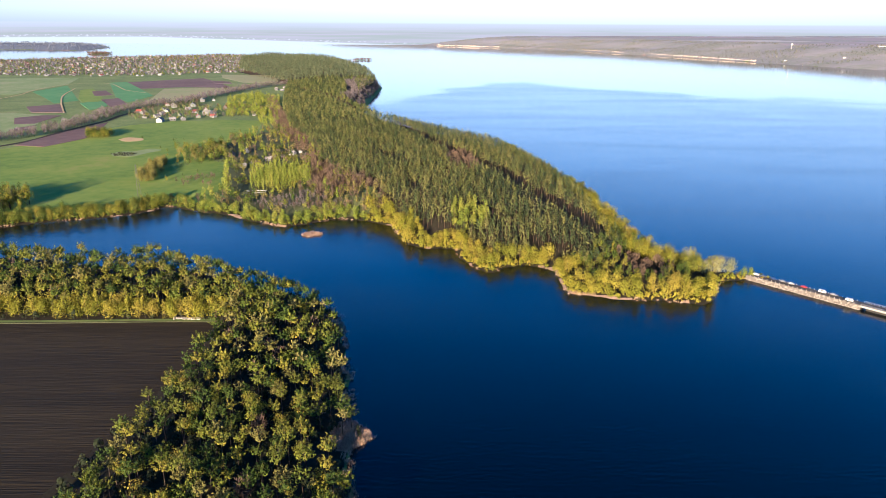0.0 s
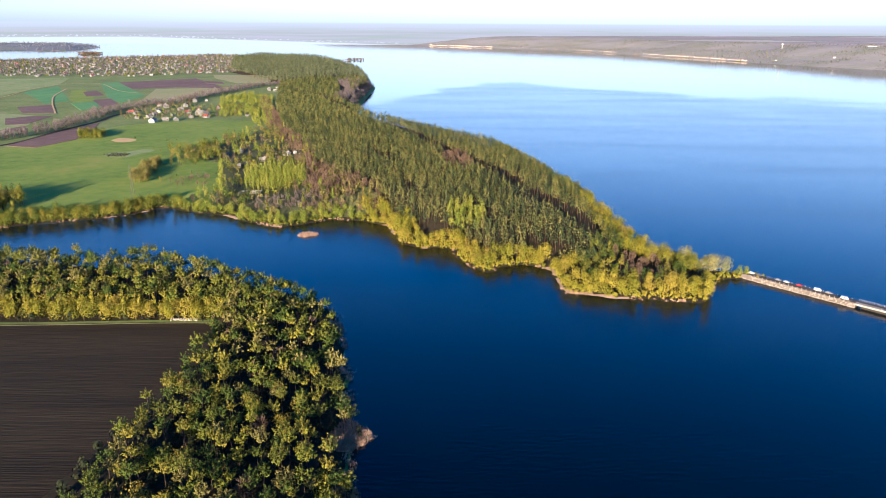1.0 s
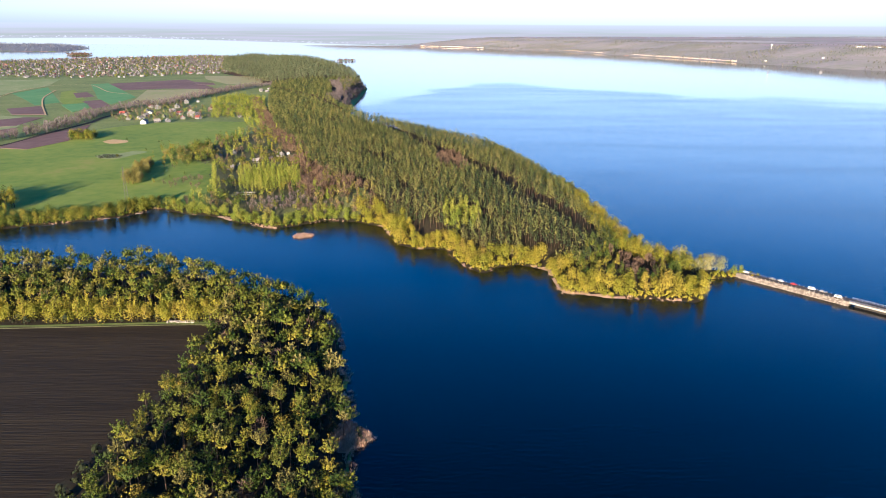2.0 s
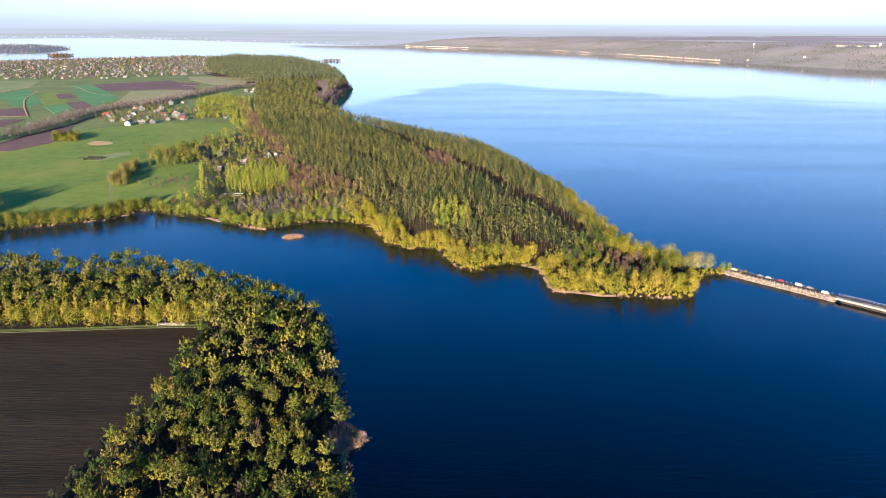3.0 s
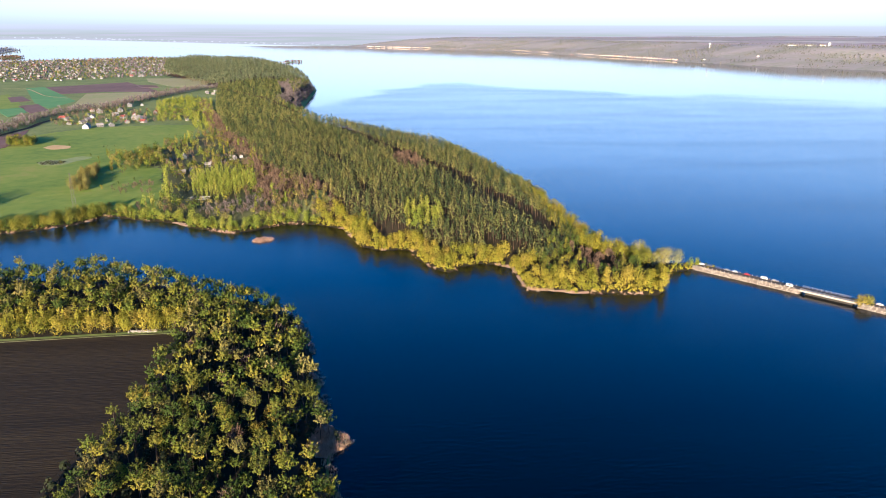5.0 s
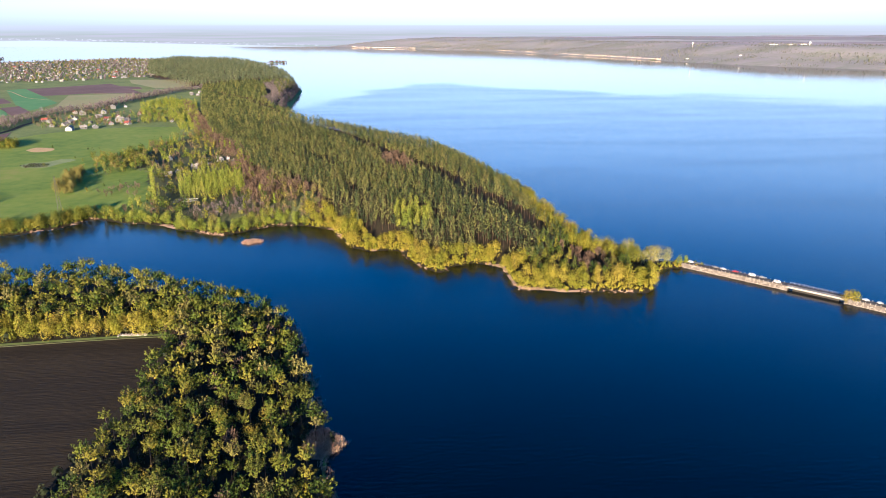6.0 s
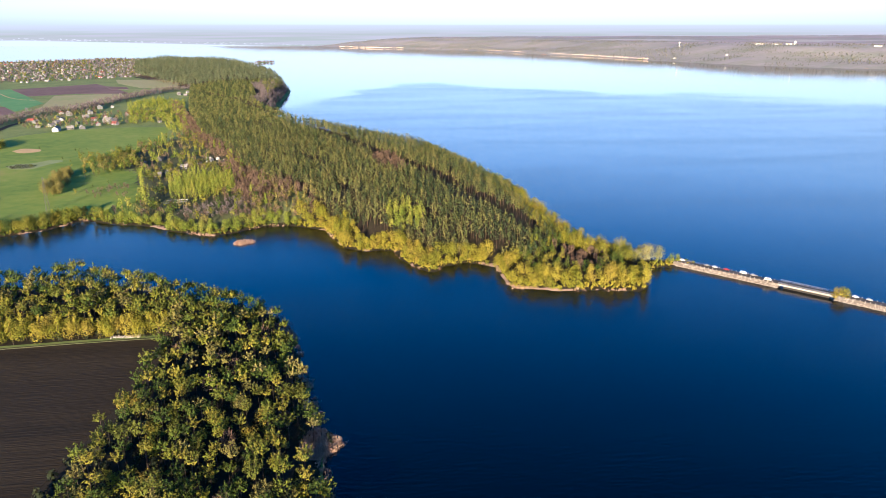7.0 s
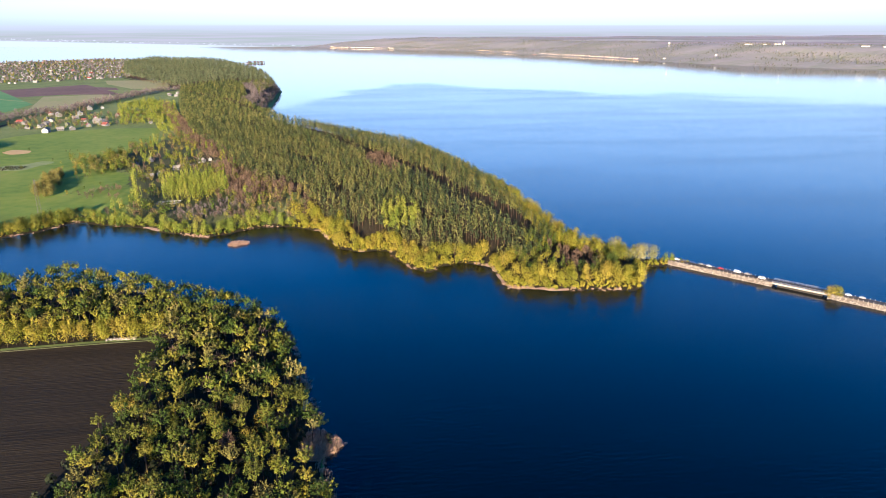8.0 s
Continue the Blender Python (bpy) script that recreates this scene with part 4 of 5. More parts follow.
in_wood = lambda x, y: (to_line(RIDE, x, y) > 5.6 + 0.0035 * np.minimum(y, 620)) & ~inside(BROWN_PATCH, x, y) & ~inside(GREEN_PATCH, x, y) & (main_sd(x, y) > np.where((y > 430) & (y < 670) & (x > 60), 25, 6)) & ((to_line(LAKE_TRACK, x, y) > 12) | (y < 1050))
pines = spots(PINE_WOOD, 4.7, 41, lambda x, y: in_wood(x, y) & (y < 1000) & ~gaps(x, y), 0.36)
pines = pines[np.argsort(pines[:, 1])]
single_trees("pine_tree", "pine", pines[:290], NEEDLE, PINEBARK, "slender plantation pine with dark green crown", "tree", "plantation pines", (0.84, 1.13), 42)
joined_trees("pine_wood", "pine", pines[290:], NEEDLE, PINEBARK, "dense rows of dark green plantation pines", "wood", (0.82, 1.15), 43)
joined_trees("pine_wood", "far_pine", spots(PINE_WOOD, 6.3, 44, lambda x, y: in_wood(x, y) & (y >= 1000) & (y < 1750), 0.3), NEEDLE, PINEBARK, "distant dark green pine plantation", "wood", (0.75, 1.15), 45)
joined_trees("pine_wood", "far_pine", spots(PINE_WOOD, 13, 46, lambda x, y: in_wood(x, y) & (y >= 1750), 0.4), FARNEEDLE, PINEBARK, "far green pine wood on the cape, haze in its colour", "wood", (1.25, 1.8), 47)
green = spots(GREEN_PATCH, 6, 48)
single_trees("maple_tree", "broadleaf", green, FRESH, BARK, "bright green broadleaf tree inside the pine wood", "tree", "green trees in the pines", (0.8, 1.1), 49)
brown = spots(BROWN_PATCH, 6, 50)
single_trees("bare_tree", "bare", brown, TWIG, BARK, "leafless brown tree in a gap of the pine wood", "tree", "bare trees in the pines", (0.6, 0.9), 51)
strip = spots([(-92, 559), (-61, 600), (-112, 690), (-164, 851), (-221, 1002), (-299, 1268), (-341, 1408), (-356, 1397), (-309, 1235), (-241, 986), (-184, 840), (-143, 699), (-122, 599)], 6.5, 52, lambda x, y: ragged_gap(x, y, 17, -0.5, 2))
joined_trees("bare_wood", "far_bare", strip, TWIG, BARK, "leafless brown trees along the edge of the pines", "wood", (0.6, 1.0), 53)
cape = spots([(-197, 1301), (-129, 1201), (-116, 1243), (-140, 1418), (-147, 1720), (-209, 1727), (-234, 1663), (-187, 1457)], 9, 54, lambda x, y: main_sd(x, y) > 4)
joined_trees("bare_wood", "far_bare", cape, MAUVE, BARK, "leafless brown slope wood on the cape", "wood", (0.9, 1.3), 55)

# gardens and groves behind the bay
GARDENS = [(-306, 837), (-298, 772), (-245, 760), (-230, 697), (-209, 637), (-226, 585), (-183, 565), (-153, 543), (-126, 530), (-89, 553), (-51, 547), (-99, 636), (-169, 852), (-224, 993), (-247, 1053), (-268, 960)]
ORCHARD = [(-359, 1135), (-441, 1424), (-399, 1502), (-335, 1427), (-248, 1051), (-264, 1011), (-312, 1153)]
GROVE = [(-182, 624), (-150, 600), (-120, 608), (-126, 650), (-140, 676), (-166, 702), (-190, 690)]
free = lambda x, y: ~inside(GROVE, x, y) & (main_sd(x, y) > 5)
g = spots(GARDENS, 8.6, 61, lambda x, y: free(x, y) & ragged_gap(x, y, 15, -0.12, 5))
mix = np.random.default_rng(62).uniform(size=len(g))
joined_trees("garden_trees", "garden", g[mix < 0.34], LEAF, BARK, "scattered olive-green garden trees", "wood", (0.55, 1.35), 63)
joined_trees("garden_trees", "garden", g[(mix >= 0.34) & (mix < 0.55)], FRESH, BARK, "scattered garden trees in fresh leaf", "wood", (0.5, 1.15), 64)
joined_trees("garden_trees", "garden", g[(mix >= 0.55) & (mix < 0.75)], BUD, BARK, "scattered tan budding garden trees", "wood", (0.5, 1.0), 65)
joined_trees("bare_wood", "far_bare", g[mix >= 0.75], TWIG, BARK, "scattered leafless garden trees", "wood", (0.5, 0.95), 165)
shrub = spots([(-160, 584), (-117, 592), (-88, 562), (-90, 545), (-143, 549), (-162, 565)], 4.4, 166, lambda x, y: free(x, y))
joined_trees("bare_wood", "far_bare", shrub, MAUVE, BARK, "leafless mauve shrubs between the poplar grove and the shore", "wood", (0.3, 0.55), 167)
tall_bare = spots([(-135, 700), (-106, 668), (-88, 575), (-110, 570), (-118, 610), (-124, 652)], 6.4, 240, lambda x, y: free(x, y))
joined_trees("bare_wood", "far_bare", tall_bare, TWIG, BARK, "tall leafless brown trees beside the poplar grove", "wood", (0.7, 1.15), 241)
row = spots([(-330, 842), (-276, 868), (-240, 755), (-290, 735)], 8.2, 242, lambda x, y: ragged_gap(x, y, 13, -0.25, 4))
joined_trees("garden_trees", "garden", row[::2], LEAF, BARK, "tall olive-green trees along the meadow", "wood", (0.7, 1.3), 243)
joined_trees("garden_trees", "garden", row[1::2], BUD, BARK, "tan budding trees along the meadow", "wood", (0.6, 1.15), 244)
gap_trees = spots([(-106, 543), (-40, 537), (-47, 575), (-73, 612), (-102, 645)], 6.2, 174, lambda x, y: main_sd(x, y) > 9)
joined_trees("garden_trees", "garden", gap_trees[::2], BUD, BARK, "tan budding trees below the pines", "wood", (0.6, 1.0), 175)
joined_trees("bare_wood", "far_bare", gap_trees[1::2], TWIG, BARK, "leafless brown trees below the pines", "wood", (0.6, 1.0), 176)
o = spots(ORCHARD, 9.5, 168, lambda x, y: ragged_gap(x, y, 26, -0.45, 8))
joined_trees("garden_trees", "garden", o, FRESH, BARK, "yellow-green trees between village and pines", "wood", (0.6, 1.15), 169)
grove = spots(GROVE, 4.8, 66, None, 0.25)
single_trees("poplar_tree", "poplar", grove, FRESH, BARK, "slender fresh green poplar in a planted block", "tree", "poplar grove", (0.85, 1.05), 67)
lone = np.array([(-194, 597), (-197, 604), (-200, 612), (-203, 620), (-199, 628), (-206, 636), (-209, 646), (-212, 657), (-215, 668), (-218, 680), (-222, 692), (-226, 704)])
single_trees("poplar_tree", "poplar", lone, FRESH, BARK, "tall slender poplar by the bay", "tree", "lone poplars", (1.05, 1.45), 68)
big = np.array([(-228, 570), (-222, 571), (-217, 568), (-250, 579), (-255, 573), (-259, 570)])
single_trees("ash_tree", "broadleaf", big, LEAF, BARK, "large leafy tree beside the sandy inlet", "tree", "inlet trees", (0.85, 1.1), 170)
big = np.array([(-371, 566), (-377, 576), (-385, 555), (-367, 558)])
single_trees("ash_tree", "willow", big, BUD, BARK, "large round tree with tan spring buds", "tree", "large budding trees", (1.3, 1.6), 69)
clump = spots([(-497, 955), (-481, 915), (-448, 923), (-456, 949), (-478, 966)], 7, 70)
single_trees("ash_tree", "willow", clump, LEAF, BARK, "yellow-green tree of a clump in the meadow", "tree", "meadow clump", (0.85, 1.2), 71)
clump = spots([(-302, 660), (-318, 716), (-323, 761), (-309, 761), (-290, 686), (-286, 656)], 6.5, 72)
single_trees("ash_tree", "willow", clump, BUD, BARK, "pale brown budding tree in the meadow", "tree", "meadow clump", (0.7, 1.15), 73)
low = np.array([(-305, 738), (-267, 687), (-257, 703), (-275, 664), (-324, 796), (-336, 826), (-352, 846), (-316, 822), (-408, 925), (-357, 902), (-345, 907), (-378, 795), (-368, 801)])
single_trees("bush", "bush", low, LEAF, BARK, "low green bush in the meadow", "bush", "meadow bushes", (0.6, 1.1), 171)
mound = spots([(-262, 648), (-240, 637), (-216, 597), (-229, 687), (-255, 687)], 6, 172, lambda x, y: ragged_gap(x, y, 9, 0.0))
joined_trees("bare_wood", "far_bare", mound, TWIG, BARK, "leafless scrub at the edge of the meadow", "wood", (0.3, 0.55), 173)
hedge = spots([(-900, 560), (-560, 560), (-312, 1784), (-436, 1819), (-649, 1089), (-900, 700)], 9.2, 74, lambda x, y: (to_line(HEDGE_LINE, x, y) < 19))
joined_trees("hedge", "far_bare", hedge, MAUVE, BARK, "long hedge of leafless brown trees along the ditch", "hedge", (0.8, 1.2), 75)

# ---- far growth ----
VILLAGE = [(-2200, 2500), (-1500, 2080), (-1122, 1990), (-826, 2033), (-623, 2204), (-670, 2753), (-810, 3224), (-1050, 3440), (-1270, 3250), (-1480, 3120), (-1790, 2840)]
v = spots(VILLAGE, 18.5, 81)
mix = np.random.default_rng(82).uniform(size=len(v))
joined_trees("village_trees", "far_bush", v[mix < 0.13], LEAF, BARK, "fresh green trees among the village houses", "wood", (0.5, 0.9), 83)
joined_trees("village_trees", "far_bush", v[mix >= 0.48], MAUVE, BARK, "leafless brown trees among the village houses", "wood", (0.5, 1.0), 84)
joined_trees("village_trees", "far_bush", v[(mix >= 0.22) & (mix < 0.30)], BUD, BARK, "tan budding trees among the village houses", "wood", (0.5, 1.0), 183)
joined_trees("far_wood", "far_bush", spots(FAR_SPIT, 44, 85, lambda x, y: (signed(FAR_SPIT, x, y) < 420) & (x > -4300)), FARWOOD, BARK, "wood on a far spit, blue-grey haze in its colour", "wood", (0.8, 1.3), 86)
joined_trees("far_wood", "far_bush", spots(FAR_ISLE, 14, 87), TWIG, BARK, "brown scrub on a far river island", "wood", (0.7, 1.0), 88)
joined_trees("far_wood", "far_bush", spots(VILLAGE_ISLE, 14, 89), TWIG, BARK, "brown scrub on a small river island", "wood", (0.7, 1.0), 90)
RIGHT_BANK = [(320, 4700), (740, 4300), (965, 3880), (1110, 3560), (1260, 3260), (1440, 2800), (1660, 2470), (1960, 2240), (2500, 1900), (2800, 2400), (2200, 2900), (1700, 3600), (1300, 4300), (700, 4900), (420, 4900)]
far_scrub = spots(RIGHT_BANK, 19, 91, lambda x, y: (signed(FAR_BANK, x, y) > 8) & (ripple(x, y, 110, 3) + 0.5 * ripple(x, y, 35, 1) > 0.0))
joined_trees("far_scrub", "far_bush", far_scrub, FARSCRUB, BARK, "greenish scrub on the slopes of the far bank", "scrub", (0.35, 0.85), 92)


# ---- causeway, bridge and cars ----
def sweep(name, pts, profile, mat, parent, label=""):
    pts = np.asarray(pts, float)
    d = np.gradient(pts, axis=0)
    nrm = np.stack([-d[:, 1], d[:, 0]], -1) / np.linalg.norm(d, axis=1)[:, None]
    k = len(profile)
    v = [(p[0] + n[0] * s, p[1] + n[1] * s, z) for p, n in zip(pts, nrm) for s, z in profile]
    q = [(a * k + b, a * k + (b + 1) % k, (a + 1) * k + (b + 1) % k, (a + 1) * k + b) for a in range(len(pts) - 1) for b in range(k)]
    bm = bmesh.new()
    vs = [bm.verts.new(c) for c in v]
    for f in q:
        bm.faces.new([vs[j] for j in f])
    bm.faces.new([vs[j] for j in range(k)][::-1])
    bm.faces.new([vs[(len(pts) - 1) * k + j] for j in range(k)])
    bmesh.ops.recalc_face_normals(bm, faces=bm.faces)
    return part(name, bm, mat, parent, label)


def along(a, b, n):
    return np.asarray(a, float) + np.linspace(0, 1, n)[:, None] * (np.asarray(b, float) - np.asarray(a, float))


A0, A1, B0, B1 = (196, 407.7), (240.6, 359.0), (261.8, 336.4), (345, 240)


def causeway():
    thing = tagged(new("causeway"), "stone-faced causeway carrying a narrow asphalt road", "causeway")
    for a, b in ((A0, A1), (B0, B1)):
        pts = along(a, b, 30)
        sweep("embankment", pts, [(-5.2, -2.0), (-2.9, 2.5), (2.9, 2.5), (5.2, -2.0)], STONE, thing, "pale riprap stone slope")
        sweep("earth_bank", pts, [(-4.25, 0.30), (-2.95, 2.56), (2.95, 2.56), (4.25, 0.30)], EARTH, thing, "trodden brown earth verge")
        sweep("roadway", pts, [(-2.6, 2.4), (-2.6, 2.62), (2.6, 2.62), (2.6, 2.4)], ASPHALT, thing, "worn grey asphalt")
        n = int(np.hypot(b[0] - a[0], b[1] - a[1]) / 2.6)
        d = (Vector(b) - Vector(a)).normalized()
        side = Vector((-d.y, d.x))
        post = bmesh.new()
        box(post, -0.15, 0.15, -0.15, 0.15, 2.3, 3.35, 0.04)
        me = bpy.data.meshes.new("guard_post")
        post.to_mesh(me)
        post.free()
        me.materials.append(CONCRETE)
        for s in (-2.85, 2.85):
            for k in range(1, n):
                ob = mesh_part("guard_post", me, thing)
                c = Vector(a) + d * (k * 2.6) + side * s
                ob.location = (c.x, c.y, 0)
    r = np.random.default_rng(4)
    stone = bmesh.new()
    bmesh.ops.create_icosphere(stone, subdivisions=1, radius=0.5)
    for v in stone.verts:
        v.co *= r.uniform(0.75, 1.2)
    me = bpy.data.meshes.new("stone")
    stone.to_mesh(me)
    stone.free()
    me.materials.append(STONE)
    for a, b in ((A0, A1), (B0, B1)):
        d = (Vector(b) - Vector(a)).normalized()
        side = Vector((-d.y, d.x))
        length = (Vector(b) - Vector(a)).length
        for k in range(int(min(length, 70) * 2)):
            s = -r.uniform(3.0, 4.3)
            c = Vector(a) + d * r.uniform(0, min(length, 70)) + side * s
            ob = mesh_part("stone", me, thing)
            ob.location = (c.x, c.y, 2.5 - (abs(s) - 2.9) * 1.95)
            ob.rotation_euler = r.uniform(0, 6.28, 3)
            ob.scale = [q * r.uniform(0.7, 1.6) for q in (1.3, 1.0, 0.6)]
    return thing


def bridge():
    thing = tagged(new("bridge"), "low concrete bridge with pale girder and railings", "bridge")
    pts = along(A1, B0, 12)
    sweep("deck", pts, [(-3.2, 1.55), (-3.2, 2.55), (3.2, 2.55), (3.2, 1.55)], CONCRETE, thing, "pale concrete deck")
    sweep("roadway", pts, [(-2.5, 2.5), (-2.5, 2.62), (2.5, 2.62), (2.5, 2.5)], ASPHALT, thing, "worn grey asphalt")
    d = (Vector(B0) - Vector(A1)).normalized()
    side = Vector((-d.y, d.x))
    for s in (-3.1, 3.1):
        for z in (3.1, 3.55):
            line = along(Vector(A1) + side * s, Vector(B0) + side * s, 6)
            sweep("rail", line, [(-0.05, z - 0.05), (-0.05, z + 0.05), (0.05, z + 0.05), (0.05, z - 0.05)], STEEL, thing, "grey steel rail")
        for k in range(13):
            c = Vector(A1) + (Vector(B0) - Vector(A1)) * (k / 12) + side * s
            bm = bmesh.new()
            box(bm, c.x - 0.07, c.x + 0.07, c.y - 0.07, c.y + 0.07, 2.5, 3.6)
            part("railing_post", bm, STEEL, thing)
    # added wall that fills the openings with painted shade; the piers share its colour
    sweep("underdeck_shade", pts[1:-1], [(-2.4, -3), (-2.4, 1.6), (2.4, 1.6), (2.4, -3)], DECKSHADE, thing, "added dark wall standing in for the shade under the deck")
    for k in (0.0, 0.25, 0.5, 0.75, 1.0):
        c = Vector(A1) + (Vector(B0) - Vector(A1)) * k
        line = along(c + side * -2.7, c + side * 2.7, 2)
        sweep("pier", line, [(-0.45, -3), (-0.45, 1.6), (0.45, 1.6), (0.45, -3)], DECKSHADE, thing, "concrete pier with deck shade in its colour")
    return thing


def car(name, label, colour, place, heading, length=4.2, high=1.45, van=False):
    paint = material(name + "_paint", [tuple(c * 0.9 for c in colour), colour], 3, 4, 0.35)
    thing = tagged(new(name), label, "car", "cars on the causeway")
    w = 0.86
    L = length / 2
    if van:
        side = [(-L, 0.35), (-L, high * 0.95), (-L + 0.2, high), (L * 0.55, high), (L * 0.85, high * 0.62), (L, high * 0.55), (L, 0.35)]
    else:
        side = [(-L, 0.35), (-L, 0.85), (-L * 0.78, 0.93), (-L * 0.52, high), (L * 0.15, high), (L * 0.48, 0.95), (L * 0.95, 0.80), (L, 0.6), (L, 0.35)]
    bm = bmesh.new()
    rings = []
    for s, k in ((-w, 0.92), (-w * 0.9, 1.0), (w * 0.9, 1.0), (w, 0.92)):
        rings.append([bm.verts.new((x, s * (0.82 if z > 1.0 else 1.0), 0.35 + (z - 0.35) * k)) for x, z in side])
    for a, b in zip(rings, rings[1:]):
        for i in range(len(side)):
            j = (i + 1) % len(side)
            bm.faces.new((a[i], a[j], b[j], b[i]))
    bm.faces.new(rings[0][::-1])
    bm.faces.new(rings[-1])
    bmesh.ops.recalc_face_normals(bm, faces=bm.faces)
    body = part("body", bm, paint, thing)
    bm = bmesh.new()
    box(bm, -L * 0.55, L * 0.30, -w * 0.86, w * 0.86, 0.98, high - 0.12, 0.03)
    part("window", bm, GLASSY, thing, "dark side windows")
    for x in (-L * 0.62, L * 0.62):
        for s in (-w, w):
            bm = bmesh.new()
            bmesh.ops.create_cone(bm, cap_ends=True, segments=12, radius1=0.32, radius2=0.32, depth=0.2, matrix=Matrix.Translation((x, s * 0.95, 0.32)) @ Matrix.Rotation(math.pi / 2, 4, 'X'))
            part("wheel", bm, RUBBER, thing, "black tyre")
    thing.matrix_basis = Matrix.LocRotScale(place, Euler((0, 0, heading)), None)
    return thing


causeway()
bridge()
heading = math.atan2(A1[1] - A0[1], A1[0] - A0[0])
road = (Vector(A1) - Vector(A0)).normalized()
lane = Vector((-road.y, road.x))
for dist, s, kind, label, colour, van in (
        (4.5, 1.2, "car", "white saloon car on the causeway road", (0.55, 0.55, 0.54), False), (9, 1.3, "car", "dark grey hatchback parked on the causeway", (0.08, 0.085, 0.09), False),
        (15.5, 1.3, "car", "dark blue car parked on the causeway", (0.03, 0.05, 0.12), False), (21, 1.3, "car", "grey hatchback parked on the causeway", (0.16, 0.165, 0.17), False),
        (26, 1.3, "car", "silver car parked on the causeway", (0.34, 0.35, 0.36), False), (33.5, 1.3, "car", "red car parked on the causeway", (0.28, 0.03, 0.035), False),
        (44, 1.2, "van", "white van parked on the causeway", (0.56, 0.56, 0.55), True), (50, 1.3, "car", "grey car near the bridge", (0.2, 0.2, 0.21), False),
        (59.5, -1.2, "van", "white van beside the bridge", (0.54, 0.54, 0.52), True), (107, 1.2, "car", "white car past the bridge", (0.5, 0.5, 0.5), False),
        (114, 1.2, "car", "grey car past the bridge", (0.3, 0.3, 0.31), False)):
    c = Vector(A0) + road * dist + lane * s
    car(kind, label, colour, (c.x, c.y, 2.62), heading, 3.9 if van else 3.4, 1.75 if van else 1.4, van)
bushes = np.array([(260.3, 335.1), (262.9, 331.8), (265.5, 333.9)])
SHAPES["dam_bush"] = [broadleaf(140 + k, 7.4, 6.8, 11, 26, 0.75, -0.1, lump=1.25) for k in range(3)]


def causeway_bushes():
    for k, (x, y) in enumerate(bushes):
        ob = new("willow_bush")
        mesh_part("trunk", quads_mesh("trunk", *SHAPES["dam_bush"][k][0], [BARK]), ob)
        mesh_part("crown", quads_mesh("crown", *SHAPES["dam_bush"][k][1], [WILLOW]), ob)
        ob.location = (x, y, 0.6)
        tagged(ob, "round golden willow bush against the causeway", "bush", "causeway bushes")


causeway_bushes()


# ---- houses ----
def house(name, label, w, d, h, roof_mat, group):
    """A gabled village house with walls, roof, chimney, door and windows, its base at the origin."""
    thing = tagged(new(name), label, "house", group)
    bm = bmesh.new()
    lo = [bm.verts.new(c) for c in ((-w / 2, -d / 2, -1), (w / 2, -d / 2, -1), (w / 2, d / 2, -1), (-w / 2, d / 2, -1))]
    up = [bm.verts.new((v.co.x, v.co.y, h)) for v in lo]
    ga, gb = bm.verts.new((-w / 2, 0, h + d * 0.34)), bm.verts.new((w / 2, 0, h + d * 0.34))
    for f in ((lo[0], lo[1], up[1], up[0]), (lo[2], lo[3], up[3], up[2]), (lo[1], lo[2], up[2], gb, up[1]), (lo[3], lo[0], up[0], ga, up[3])):
        bm.faces.new(f)
    part("wall", bm, PLASTER, thing)
    bm = bmesh.new()
    e, t, rise = 0.5, 0.2, d * 0.34
    for s in (-1, 1):
        y0, z0 = s * (d / 2 + e), h - e * 0.68
        c = [(-w / 2 - e, y0, z0), (w / 2 + e, y0, z0), (w / 2 + e, 0, h + rise), (-w / 2 - e, 0, h + rise)]
        bot = [bm.verts.new(p) for p in c]
        top = [bm.verts.new((p[0], p[1], p[2] + t)) for p in c]
        bm.faces.new(top)
        bm.faces.new(bot[::-1])
        for k in range(4):
            bm.faces.new((bot[k], bot[(k + 1) % 4], top[(k + 1) % 4], top[k]))
    bmesh.ops.recalc_face_normals(bm, faces=bm.faces)
    roof = part("roof", bm, roof_mat, thing)
    bm = bmesh.new()
    box(bm, w * 0.2, w * 0.2 + 0.6, 0.4, 1.0, h, h + rise + 0.9, 0.04)
    part("chimney", bm, CONCRETE, roof)
    for x in (-w * 0.28, w * 0.28):
        bm = bmesh.new()
        box(bm, x - 0.6, x + 0.6, -d / 2 - 0.06, -d / 2 + 0.1, 1.0, 2.3, 0.03)
        part("window", bm, GLASSY, thing)
    bm = bmesh.new()
    box(bm, -0.5, 0.5, -d / 2 - 0.06, -d / 2 + 0.1, 0.0, 2.05, 0.03)
    part("door", bm, WOOD, thing)
    return thing


def houses(patterns, places, seed):
    r = np.random.default_rng(seed)
    z = land(places[:, 0], places[:, 1])
    for k, ((x, y), h) in enumerate(zip(places, z)):
        m = pose(x, y, h, 0, 0, r.uniform(-35, 35) + r.integers(2) * 90)
        if k < len(patterns):
            patterns[k].matrix_basis = m
        else:
            copy_thing(patterns[int(r.integers(len(patterns)))], m)


NEAR_VILLAGE = [(-535, 1154), (-493, 1093), (-373, 1130), (-293, 1153), (-283, 1205), (-350, 1336), (-427, 1291), (-506, 1372)]
pattern = [house("house", "whitewashed village house with grey gabled roof", 9, 7, 3, SLATE, "near village houses"),
           house("house", "pale village house with red tin roof", 9, 7, 3, REDROOF, "near village houses"),
           house("house", "large white house with grey roof", 14, 8.5, 4.5, SLATE, "near village houses"),
           house("shed", "small pale outbuilding with grey roof", 6, 4.5, 2.5, SLATE, "near village houses")]
